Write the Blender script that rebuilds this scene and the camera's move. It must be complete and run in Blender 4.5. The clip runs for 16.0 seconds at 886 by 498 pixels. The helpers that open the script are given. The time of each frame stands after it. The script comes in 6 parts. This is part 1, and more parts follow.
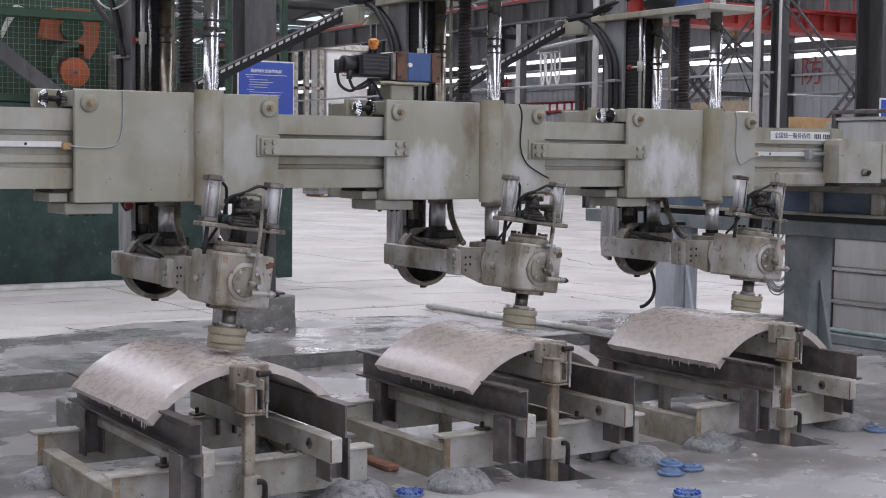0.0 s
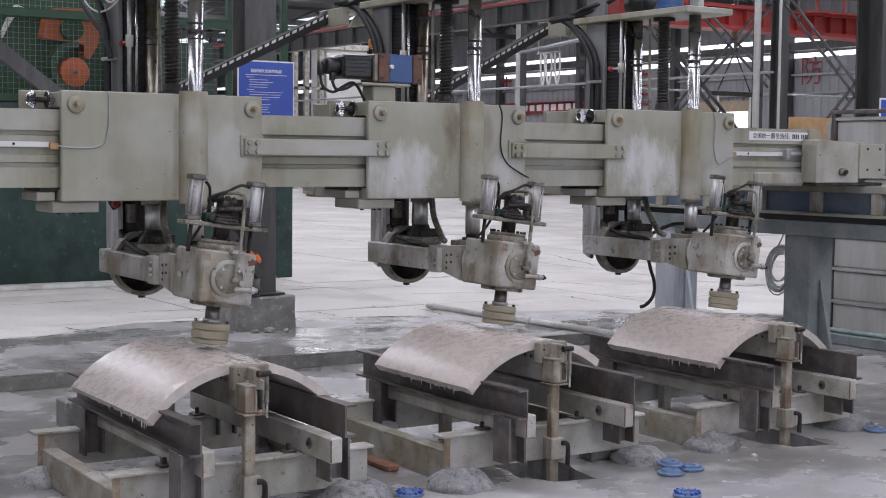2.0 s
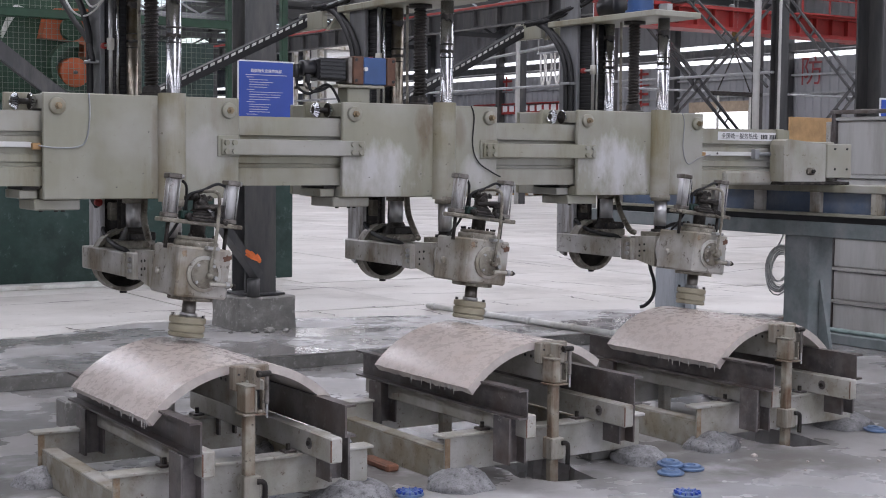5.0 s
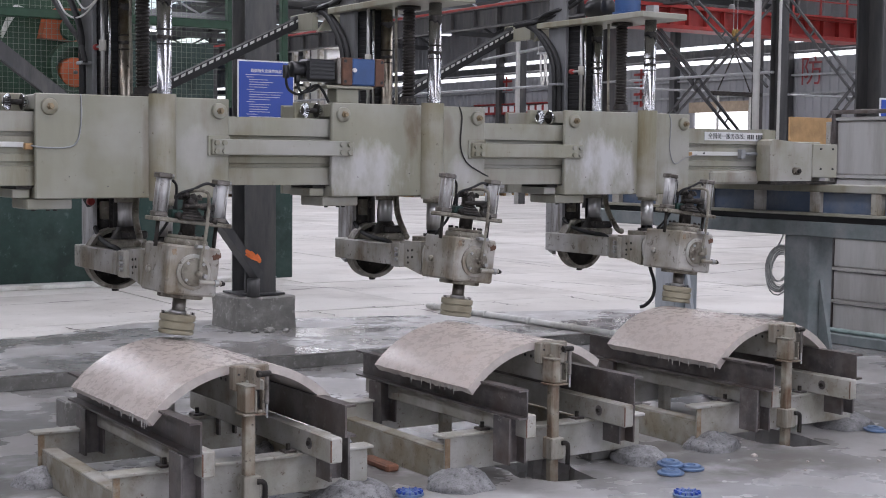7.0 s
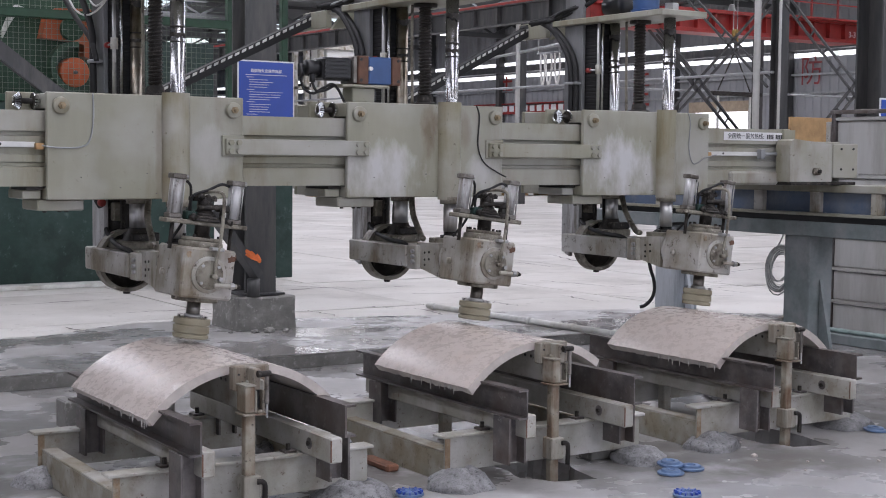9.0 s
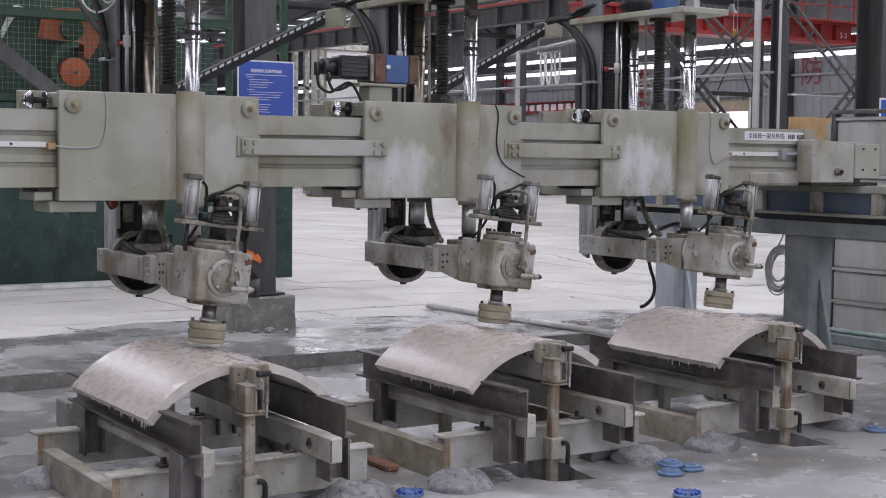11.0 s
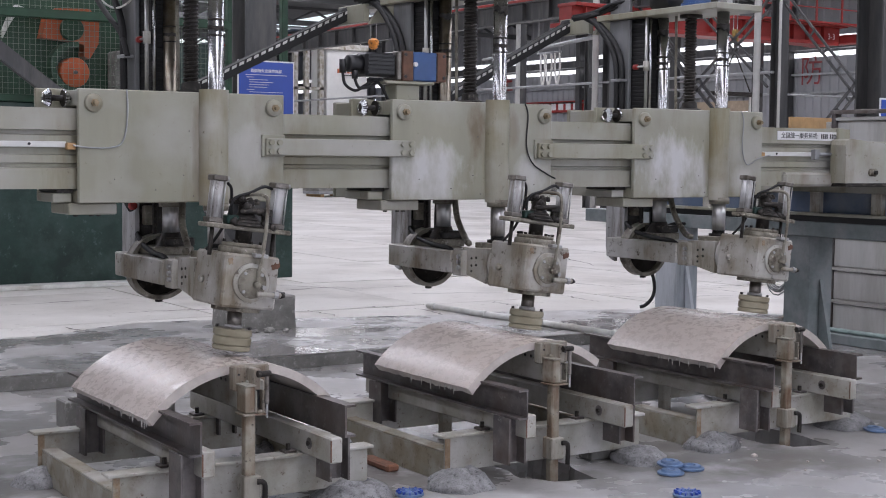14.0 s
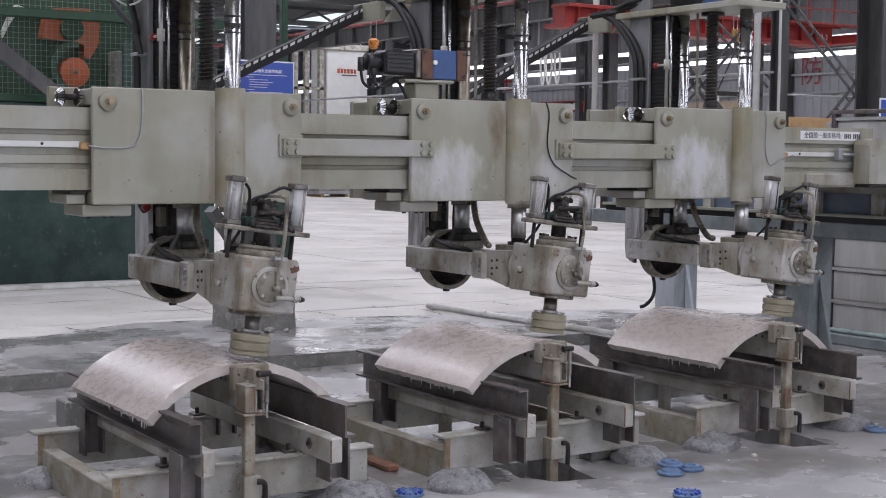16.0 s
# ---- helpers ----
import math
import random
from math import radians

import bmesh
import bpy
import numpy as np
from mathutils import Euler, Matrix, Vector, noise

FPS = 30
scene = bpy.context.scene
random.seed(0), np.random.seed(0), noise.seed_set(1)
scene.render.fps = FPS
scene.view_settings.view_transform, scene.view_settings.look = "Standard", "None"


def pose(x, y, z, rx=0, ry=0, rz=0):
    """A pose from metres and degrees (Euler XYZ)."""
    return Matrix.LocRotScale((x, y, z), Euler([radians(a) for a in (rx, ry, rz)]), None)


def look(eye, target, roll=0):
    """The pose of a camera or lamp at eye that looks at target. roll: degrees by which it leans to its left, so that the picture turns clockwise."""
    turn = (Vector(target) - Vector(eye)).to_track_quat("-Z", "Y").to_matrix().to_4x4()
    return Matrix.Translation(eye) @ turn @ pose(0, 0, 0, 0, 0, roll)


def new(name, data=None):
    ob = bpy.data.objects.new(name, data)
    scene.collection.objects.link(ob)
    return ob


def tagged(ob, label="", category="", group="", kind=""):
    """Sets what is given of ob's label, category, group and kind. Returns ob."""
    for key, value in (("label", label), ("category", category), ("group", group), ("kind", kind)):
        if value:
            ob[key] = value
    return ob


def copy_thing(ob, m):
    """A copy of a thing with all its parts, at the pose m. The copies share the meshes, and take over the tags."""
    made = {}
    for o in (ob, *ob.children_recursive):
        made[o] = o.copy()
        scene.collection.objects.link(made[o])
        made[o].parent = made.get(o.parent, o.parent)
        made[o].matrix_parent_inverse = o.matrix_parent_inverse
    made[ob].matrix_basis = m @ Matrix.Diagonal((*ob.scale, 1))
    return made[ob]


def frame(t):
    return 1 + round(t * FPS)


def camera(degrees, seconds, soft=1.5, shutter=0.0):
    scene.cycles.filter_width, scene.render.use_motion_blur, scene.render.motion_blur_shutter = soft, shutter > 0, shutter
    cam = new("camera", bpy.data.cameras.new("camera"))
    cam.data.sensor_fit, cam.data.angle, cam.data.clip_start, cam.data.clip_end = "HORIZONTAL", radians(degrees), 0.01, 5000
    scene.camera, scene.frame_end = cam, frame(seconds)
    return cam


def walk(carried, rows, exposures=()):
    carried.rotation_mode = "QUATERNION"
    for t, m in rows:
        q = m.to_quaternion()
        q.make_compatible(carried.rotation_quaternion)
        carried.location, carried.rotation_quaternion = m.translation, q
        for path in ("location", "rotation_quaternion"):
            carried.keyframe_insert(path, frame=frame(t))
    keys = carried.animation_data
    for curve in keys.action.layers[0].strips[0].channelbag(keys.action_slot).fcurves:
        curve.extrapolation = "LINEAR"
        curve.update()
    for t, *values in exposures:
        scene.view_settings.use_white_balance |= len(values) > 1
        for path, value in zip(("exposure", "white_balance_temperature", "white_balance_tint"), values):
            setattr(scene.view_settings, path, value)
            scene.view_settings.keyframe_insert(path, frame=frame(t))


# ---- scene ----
cam = camera(35.0, 16.0, soft=1.0, shutter=0.5)
EYE = Vector((0.0, 0.0, 1.57))
AIM = EYE + Vector((math.sin(0.5715) * math.cos(0.066), math.cos(0.5715) * math.cos(0.066), -math.sin(0.066))) * 8
VIEW = look(EYE, AIM, 0.59)
walk(cam, [(0, VIEW), (16, VIEW)], exposures=[(0, 0.0, 6180, 18), (16, 0.0, 6180, 18)])

# ---- world and light ----
world = bpy.data.worlds.new("sky")
scene.world = world
world.use_nodes = True
wn = world.node_tree
sky = wn.nodes.new("ShaderNodeTexSky")
sky.sky_type = "NISHITA"
sky.sun_disc = False
sky.sun_elevation, sky.sun_rotation = radians(50), radians(30)
wn.nodes["Background"].inputs["Strength"].default_value = 0.12
wn.links.new(sky.outputs["Color"], wn.nodes["Background"].inputs["Color"])


def area_lamp(name, x, y, z, sx, sy, watts, rx=0, ry=0, colour=(1, 0.98, 0.95)):
    data = bpy.data.lights.new(name, "AREA")
    data.shape, data.size, data.size_y, data.energy, data.color = "RECTANGLE", sx, sy, watts, colour
    ob = new(name, data)
    ob.matrix_world = pose(x, y, z, rx, ry, 0)
    return ob


ROOF = 7.6
SKYLIGHTS = [-6.0, 3.0, 12.0, 21.0, 30.0]
for sx_at in SKYLIGHTS:
    area_lamp("skylight_daylight", sx_at, 24, ROOF - 0.06, 2.4, 78, 2500, colour=(1.0, 0.985, 0.965))

# Fill light from behind the camera, through an opening added for it.
area_lamp("window_daylight", 4, -11.7, 4.6, 34, 2.6, 700, 90, 0, (0.97, 0.985, 1.0))

# ---- materials ----


def mat(name, colour, rough=0.6, metal=0.0, vary=0.15, scale=6.0, stain=None, stain_amount=0.0, stain_scale=2.5, bump=0.1,
        bump_scale=60.0, streak=False, coat=0.0, rough_vary=0.15, stain_edge=0.12, spec=0.5, random_piece=0.0, dust=None, dust_amount=0.3, dust_scale=2.0, speck=None, speck_amount=0.3, speck_scale=38.0):
    m = bpy.data.materials.new(name)
    m.use_nodes = True
    nt = m.node_tree
    n, ln = nt.nodes, nt.links
    b = n["Principled BSDF"]
    co = n.new("ShaderNodeTexCoord")
    shift = n.new("ShaderNodeObjectInfo")
    far = n.new("ShaderNodeMath")
    far.operation = "MULTIPLY"
    far.inputs[1].default_value = 37.0
    ln.new(shift.outputs["Random"], far.inputs[0])
    add = n.new("ShaderNodeVectorMath")
    add.operation = "ADD"
    ln.new(co.outputs["Object"], add.inputs[0])
    ln.new(far.outputs[0], add.inputs[1])
    vec = add.outputs["Vector"]
    if streak:
        mp = n.new("ShaderNodeMapping")
        mp.inputs["Scale"].default_value = (1, 1, 0.16)
        ln.new(vec, mp.inputs["Vector"])
        svec = mp.outputs["Vector"]
    else:
        svec = vec
    n1 = n.new("ShaderNodeTexNoise")
    n1.inputs["Scale"].default_value, n1.inputs["Detail"].default_value = scale, 6
    n1.inputs["Roughness"].default_value = 0.65
    ln.new(svec, n1.inputs["Vector"])
    ramp = n.new("ShaderNodeValToRGB")
    lo = [max(0, c * (1 - vary * 1.6)) for c in colour]
    hi = [min(1, c * (1 + vary)) for c in colour]
    ramp.color_ramp.elements[0].position, ramp.color_ramp.elements[0].color = 0.3, (*lo, 1)
    ramp.color_ramp.elements[1].position, ramp.color_ramp.elements[1].color = 0.7, (*hi, 1)
    ln.new(n1.outputs["Fac"], ramp.inputs["Fac"])
    out = ramp.outputs["Color"]
    fine = n.new("ShaderNodeTexNoise")
    fine.inputs["Scale"].default_value, fine.inputs["Detail"].default_value = bump_scale, 4
    ln.new(vec, fine.inputs["Vector"])
    if stain:
        n2 = n.new("ShaderNodeTexNoise")
        n2.inputs["Scale"].default_value, n2.inputs["Detail"].default_value = stain_scale, 8
        n2.inputs["Roughness"].default_value = 0.7
        ln.new(svec, n2.inputs["Vector"])
        r2 = n.new("ShaderNodeMapRange")
        mid = 0.5 + (0.5 - stain_amount) * 0.45
        r2.inputs["From Min"].default_value, r2.inputs["From Max"].default_value = mid - stain_edge, mid + stain_edge
        ln.new(n2.outputs["Fac"], r2.inputs["Value"])
        mx = n.new("ShaderNodeMix")
        mx.data_type = "RGBA"
        ln.new(r2.outputs["Result"], mx.inputs["Factor"])
        ln.new(out, mx.inputs[6])
        mx.inputs[7].default_value = (*stain, 1)
        out = mx.outputs[2]
    if dust:
        n3 = n.new("ShaderNodeTexNoise")
        n3.inputs["Scale"].default_value, n3.inputs["Detail"].default_value = dust_scale, 7
        off = n.new("ShaderNodeVectorMath")
        off.inputs[1].default_value = (11.3, 4.1, 7.7)
        ln.new(vec, off.inputs[0])
        ln.new(off.outputs["Vector"], n3.inputs["Vector"])
        r3 = n.new("ShaderNodeMapRange")
        mid = 0.5 + (0.5 - dust_amount) * 0.45
        r3.inputs["From Min"].default_value, r3.inputs["From Max"].default_value = mid - 0.14, mid + 0.14
        ln.new(n3.outputs["Fac"], r3.inputs["Value"])
        mx3 = n.new("ShaderNodeMix")
        mx3.data_type = "RGBA"
        ln.new(r3.outputs["Result"], mx3.inputs["Factor"])
        ln.new(out, mx3.inputs[6])
        mx3.inputs[7].default_value = (*dust, 1)
        out = mx3.outputs[2]
    if speck:
        n4 = n.new("ShaderNodeTexNoise")
        n4.inputs["Scale"].default_value, n4.inputs["Detail"].default_value, n4.inputs["Roughness"].default_value = speck_scale, 8, 0.75
        ln.new(vec, n4.inputs["Vector"])
        r4 = n.new("ShaderNodeMapRange")
        mid = 0.5 + (0.5 - speck_amount) * 0.4
        r4.inputs["From Min"].default_value, r4.inputs["From Max"].default_value = mid - 0.05, mid + 0.05
        ln.new(n4.outputs["Fac"], r4.inputs["Value"])
        mx4 = n.new("ShaderNodeMix")
        mx4.data_type = "RGBA"
        ln.new(r4.outputs["Result"], mx4.inputs["Factor"])
        ln.new(out, mx4.inputs[6])
        mx4.inputs[7].default_value = (*speck, 1)
        out = mx4.outputs[2]
    if random_piece:
        oi = n.new("ShaderNodeObjectInfo")
        hs = n.new("ShaderNodeHueSaturation")
        mr0 = n.new("ShaderNodeMapRange")
        mr0.inputs["To Min"].default_value, mr0.inputs["To Max"].default_value = 1 - random_piece, 1 + random_piece
        ln.new(oi.outputs["Random"], mr0.inputs["Value"])
        ln.new(mr0.outputs["Result"], hs.inputs["Value"])
        ln.new(out, hs.inputs["Color"])
        out = hs.outputs["Color"]
    ln.new(out, b.inputs["Base Color"])
    mr = n.new("ShaderNodeMapRange")
    mr.inputs["To Min"].default_value, mr.inputs["To Max"].default_value = max(0.02, rough - rough_vary), min(1, rough + rough_vary)
    ln.new(n1.outputs["Fac"], mr.inputs["Value"])
    ln.new(mr.outputs["Result"], b.inputs["Roughness"])
    b.inputs["Metallic"].default_value = metal
    b.inputs["Coat Weight"].default_value = coat
    b.inputs["Specular IOR Level"].default_value = spec
    if bump:
        bp = n.new("ShaderNodeBump")
        bp.inputs["Strength"].default_value, bp.inputs["Distance"].default_value = bump, 0.004
        ln.new(fine.outputs["Fac"], bp.inputs["Height"])
        ln.new(bp.outputs["Normal"], b.inputs["Normal"])
    return m


def glow(name, colour, strength):
    m = bpy.data.materials.new(name)
    m.use_nodes = True
    b = m.node_tree.nodes["Principled BSDF"]
    b.inputs["Base Color"].default_value = (*colour, 1)
    b.inputs["Emission Color"].default_value = (*colour, 1)
    b.inputs["Emission Strength"].default_value = strength
    return m


def wet_stone():
    """Honed beige stone under a thin, uneven film of running water."""
    m = bpy.data.materials.new("wet_beige_stone")
    m.use_nodes = True
    nt = m.node_tree
    n, ln = nt.nodes, nt.links
    b = n["Principled BSDF"]
    co = n.new("ShaderNodeTexCoord")
    oi = n.new("ShaderNodeObjectInfo")
    mu = n.new("ShaderNodeMath")
    mu.operation = "MULTIPLY"
    mu.inputs[1].default_value = 23.0
    ln.new(oi.outputs["Random"], mu.inputs[0])
    ad = n.new("ShaderNodeVectorMath")
    ln.new(co.outputs["Object"], ad.inputs[0])
    ln.new(mu.outputs[0], ad.inputs[1])

    def field(scale, stretch, detail=6, rough=0.6):
        mp = n.new("ShaderNodeMapping")
        mp.inputs["Scale"].default_value = stretch
        ln.new(ad.outputs["Vector"], mp.inputs["Vector"])
        x = n.new("ShaderNodeTexNoise")
        x.inputs["Scale"].default_value, x.inputs["Detail"].default_value, x.inputs["Roughness"].default_value = scale, detail, rough
        ln.new(mp.outputs["Vector"], x.inputs["Vector"])
        return x.outputs["Fac"]

    def span(src, lo, hi, p, q):
        r = n.new("ShaderNodeMapRange")
        for k, v in (("From Min", lo), ("From Max", hi), ("To Min", p), ("To Max", q)):
            r.inputs[k].default_value = v
        ln.new(src, r.inputs["Value"])
        return r.outputs["Result"]

    def mixed(f, p, q):
        x = n.new("ShaderNodeMix")
        x.data_type = "RGBA"
        ln.new(f, x.inputs["Factor"])
        for k, v in ((6, p), (7, q)):
            if isinstance(v, tuple):
                x.inputs[k].default_value = (*v, 1)
            else:
                ln.new(v, x.inputs[k])
        return x.outputs[2]

    cloud, vein, grain = field(3.5, (1, 1, 1), 8, 0.7), field(7, (1, 1, 1), 8, 0.7), field(140, (1, 1, 1), 3)
    col = mixed(span(cloud, 0.35, 0.65, 0, 1), (0.495, 0.432, 0.393), (0.57, 0.51, 0.47))
    col = mixed(span(vein, 0.52, 0.72, 0, 0.55), col, (0.505, 0.41, 0.355))
    col = mixed(span(grain, 0.55, 0.8, 0, 0.45), col, (0.30, 0.26, 0.235))
    col = mixed(span(field(16, (1, 1, 1), 6), 0.745, 0.78, 0, 0.7), col, (0.25, 0.20, 0.17))
    ln.new(col, b.inputs["Base Color"])
    film = field(17, (1.6, 1.0, 1.6), 8, 0.78)
    ln.new(span(film, 0.45, 0.64, 0.36, 0.12), b.inputs["Roughness"])
    b1 = n.new("ShaderNodeBump")
    b1.inputs["Strength"].default_value, b1.inputs["Distance"].default_value = 0.16, 0.004
    ln.new(field(55, (1, 1.2, 1), 6, 0.7), b1.inputs["Height"])
    b2 = n.new("ShaderNodeBump")
    b2.inputs["Strength"].default_value, b2.inputs["Distance"].default_value = 0.12, 0.002
    ln.new(grain, b2.inputs["Height"])
    ln.new(b1.outputs["Normal"], b2.inputs["Normal"])
    ln.new(b2.outputs["Normal"], b.inputs["Normal"])
    return m


BEIGE = mat("machine_paint", (0.315, 0.308, 0.24), 0.42, vary=0.09, scale=3, stain=(0.19, 0.155, 0.09), stain_amount=0.22, stain_scale=4.0, streak=True, bump=0.04, dust=(0.41, 0.405, 0.375), dust_amount=0.36, dust_scale=2.2, speck=(0.17, 0.14, 0.09), speck_amount=0.06, speck_scale=26)
DUSTY = mat("dusty_machine_paint", (0.32, 0.312, 0.245), 0.45, vary=0.1, scale=3, stain=(0.16, 0.12, 0.065), stain_amount=0.36, stain_scale=4.5, streak=True, bump=0.05, dust=(0.50, 0.495, 0.485), dust_amount=0.42, dust_scale=2.1, speck=(0.12, 0.09, 0.055), speck_amount=0.12, speck_scale=24)
PALE = mat("worn_pale_paint", (0.36, 0.34, 0.28), 0.45, vary=0.14, scale=6, stain=(0.15, 0.115, 0.07), stain_amount=0.36, stain_scale=9, streak=True, bump=0.16, dust=(0.54, 0.53, 0.51), dust_amount=0.40, dust_scale=5, speck=(0.085, 0.065, 0.045), speck_amount=0.15, speck_scale=24, stain_edge=0.08)
CASTING = mat("stained_casting", (0.36, 0.335, 0.275), 0.45, vary=0.18, scale=6, stain=(0.17, 0.135, 0.09), stain_amount=0.46, stain_scale=6, streak=True, bump=0.2, dust=(0.55, 0.545, 0.53), dust_amount=0.40, dust_scale=4.0, speck=(0.085, 0.065, 0.045), speck_amount=0.22, speck_scale=20, stain_edge=0.09)
RUSTS = mat("rust_stain", (0.27, 0.19, 0.12), 0.7, vary=0.3, scale=14, stain=(0.42, 0.40, 0.34), stain_amount=0.35, stain_scale=12, bump=0.2)
GRIMY = mat("grimy_paint", (0.35, 0.33, 0.27), 0.5, vary=0.22, scale=9, stain=(0.07, 0.055, 0.04), stain_amount=0.50, stain_scale=9, bump=0.2, speck=(0.45, 0.42, 0.36), speck_amount=0.2, speck_scale=22)
FRAME = mat("bench_paint", (0.42, 0.41, 0.355), 0.5, vary=0.16, scale=5, stain=(0.20, 0.165, 0.12), stain_amount=0.36, stain_scale=5, bump=0.18, random_piece=0.12, dust=(0.55, 0.545, 0.53), dust_amount=0.34, dust_scale=5, speck=(0.12, 0.07, 0.045), speck_amount=0.15, speck_scale=34)
CHROME = mat("chrome", (0.56, 0.57, 0.59), 0.24, metal=1.0, vary=0.12, scale=9, bump=0.0, rough_vary=0.08, stain=(0.22, 0.19, 0.15), stain_amount=0.22, stain_scale=7)
SMEARED = mat("smeared_chrome", (0.40, 0.36, 0.30), 0.32, metal=1.0, vary=0.25, scale=8, stain=(0.14, 0.10, 0.06), stain_amount=0.35, stain_scale=5, bump=0.03)
DAMP = mat("worn_steel_shaft", (0.30, 0.28, 0.26), 0.35, metal=0.7, vary=0.3, scale=10, stain=(0.10, 0.085, 0.07), stain_amount=0.45, stain_scale=8, bump=0.06)
STEEL = mat("bare_steel", (0.45, 0.45, 0.45), 0.4, metal=0.8, vary=0.2, scale=10, bump=0.06)
GREASE = mat("greasy_steel", (0.030, 0.026, 0.023), 0.5, metal=0.0, vary=0.5, scale=14, bump=0.35, spec=0.35, speck=(0.12, 0.105, 0.09), speck_amount=0.22, speck_scale=28)
BRASS = mat("tarnished_brass", (0.30, 0.235, 0.15), 0.45, metal=0.5, vary=0.25, scale=30, bump=0.1)
RUSTED = mat("mill_steel", (0.150, 0.138, 0.138), 0.42, metal=0.35, vary=0.3, scale=7, stain=(0.22, 0.20, 0.19), stain_amount=0.30, stain_scale=7, bump=0.2, random_piece=0.12, dust=(0.115, 0.09, 0.078), dust_amount=0.34, dust_scale=7, speck=(0.26, 0.25, 0.245), speck_amount=0.16, speck_scale=20)
RUBBER = mat("black_rubber", (0.014, 0.014, 0.015), 0.62, vary=0.2, bump=0.05)
BLACK = mat("black_paint", (0.018, 0.018, 0.02), 0.35, vary=0.2, bump=0.04)
COLUMN = mat("column_grey", (0.06, 0.061, 0.064), 0.45, vary=0.2, scale=5, stain=(0.12, 0.115, 0.11), stain_amount=0.3, stain_scale=4, streak=True, bump=0.06)
GALV = mat("grey_plate", (0.34, 0.35, 0.36), 0.45, metal=0.3, vary=0.14, scale=6, bump=0.05)
WHEELM = mat("abrasive_resin", (0.35, 0.32, 0.235), 0.6, vary=0.16, scale=20, stain=(0.16, 0.13, 0.08), stain_amount=0.25, stain_scale=12, bump=0.15)
STONE = wet_stone()
DRIP = mat("dripping_slurry", (0.55, 0.53, 0.51), 0.15, vary=0.05, bump=0)
STONE_EDGE = mat("sawn_stone_edge", (0.60, 0.55, 0.51), 0.5, vary=0.12, scale=12, bump=0.3)
DRY = mat("dry_concrete", (0.53, 0.51, 0.48), 0.65, vary=0.07, scale=1.3, stain=(0.37, 0.355, 0.335), stain_amount=0.34, stain_scale=0.8, bump=0.2, random_piece=0.06, dust=(0.61, 0.595, 0.57), dust_amount=0.46, dust_scale=0.9, speck=(0.26, 0.25, 0.23), speck_amount=0.13, speck_scale=9)
CONC = mat("old_concrete", (0.27, 0.265, 0.25), 0.7, vary=0.22, scale=6, stain=(0.16, 0.155, 0.145), stain_amount=0.4, stain_scale=4, bump=0.5, bump_scale=35, speck=(0.42, 0.41, 0.39), speck_amount=0.25, speck_scale=18)
LUMP = mat("rough_mortar", (0.22, 0.22, 0.226), 0.5, vary=0.5, scale=45, stain=(0.36, 0.36, 0.372), stain_amount=0.45, stain_scale=16, bump=1.0, bump_scale=75, speck=(0.10, 0.10, 0.105), speck_amount=0.30, speck_scale=45)
RUSTPOST = mat("rusted_post", (0.29, 0.25, 0.185), 0.6, vary=0.22, scale=12, stain=(0.13, 0.07, 0.04), stain_amount=0.50, stain_scale=12, streak=True, bump=0.25, dust=(0.40, 0.38, 0.32), dust_amount=0.36, dust_scale=9, speck=(0.05, 0.035, 0.025), speck_amount=0.16, speck_scale=26)
POSTM = mat("streaked_post", (0.36, 0.345, 0.295), 0.55, vary=0.2, scale=8, stain=(0.17, 0.115, 0.075), stain_amount=0.36, stain_scale=10, streak=True, bump=0.2, speck=(0.06, 0.05, 0.04), speck_amount=0.2, speck_scale=20)
WIRE = mat("mesh_wire", (0.16, 0.20, 0.155), 0.5, vary=0.15, bump=0)
GREEN = mat("dark_green_paint", (0.009, 0.034, 0.027), 0.38, vary=0.3, scale=2, stain=(0.035, 0.065, 0.056), stain_amount=0.36, stain_scale=3, bump=0.08, speck=(0.07, 0.105, 0.095), speck_amount=0.16, speck_scale=9)
GREEN2 = mat("machine_green", (0.014, 0.055, 0.028), 0.45, vary=0.25, scale=4, bump=0.1)
ORANGE = mat("orange_paint", (0.42, 0.09, 0.025), 0.5, vary=0.16, scale=5, stain=(0.2, 0.07, 0.03), stain_amount=0.25, bump=0.08)
BLUE = mat("gearbox_blue", (0.04, 0.095, 0.25), 0.4, vary=0.15, bump=0.06)
RUSTB = mat("rust_brown", (0.14, 0.07, 0.045), 0.7, vary=0.3, scale=12, bump=0.25)
RED = mat("red_paint", (0.31, 0.03, 0.026), 0.45, vary=0.18, scale=3, bump=0.05)
ORSKIN = mat("orange_cloth", (0.85, 0.2, 0.05), 0.6, vary=0.15, bump=0.1)
TEAL = mat("rail_green", (0.185, 0.215, 0.22), 0.5, vary=0.2, scale=5, stain=(0.27, 0.28, 0.29), stain_amount=0.34, stain_scale=4, bump=0.08)
DULLBLUE = mat("blue_sheet", (0.10, 0.14, 0.22), 0.4, vary=0.2, scale=2, stain=(0.2, 0.22, 0.25), stain_amount=0.3, bump=0.05)
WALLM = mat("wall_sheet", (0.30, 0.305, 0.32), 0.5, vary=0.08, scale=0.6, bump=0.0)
# Darker than wall_sheet: the dimness of the far end is in the colour.
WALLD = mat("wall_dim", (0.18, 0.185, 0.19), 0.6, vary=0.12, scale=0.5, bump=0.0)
ROOFM = mat("roof_sheet", (0.085, 0.088, 0.092), 0.6, vary=0.1, scale=0.6, bump=0.0)
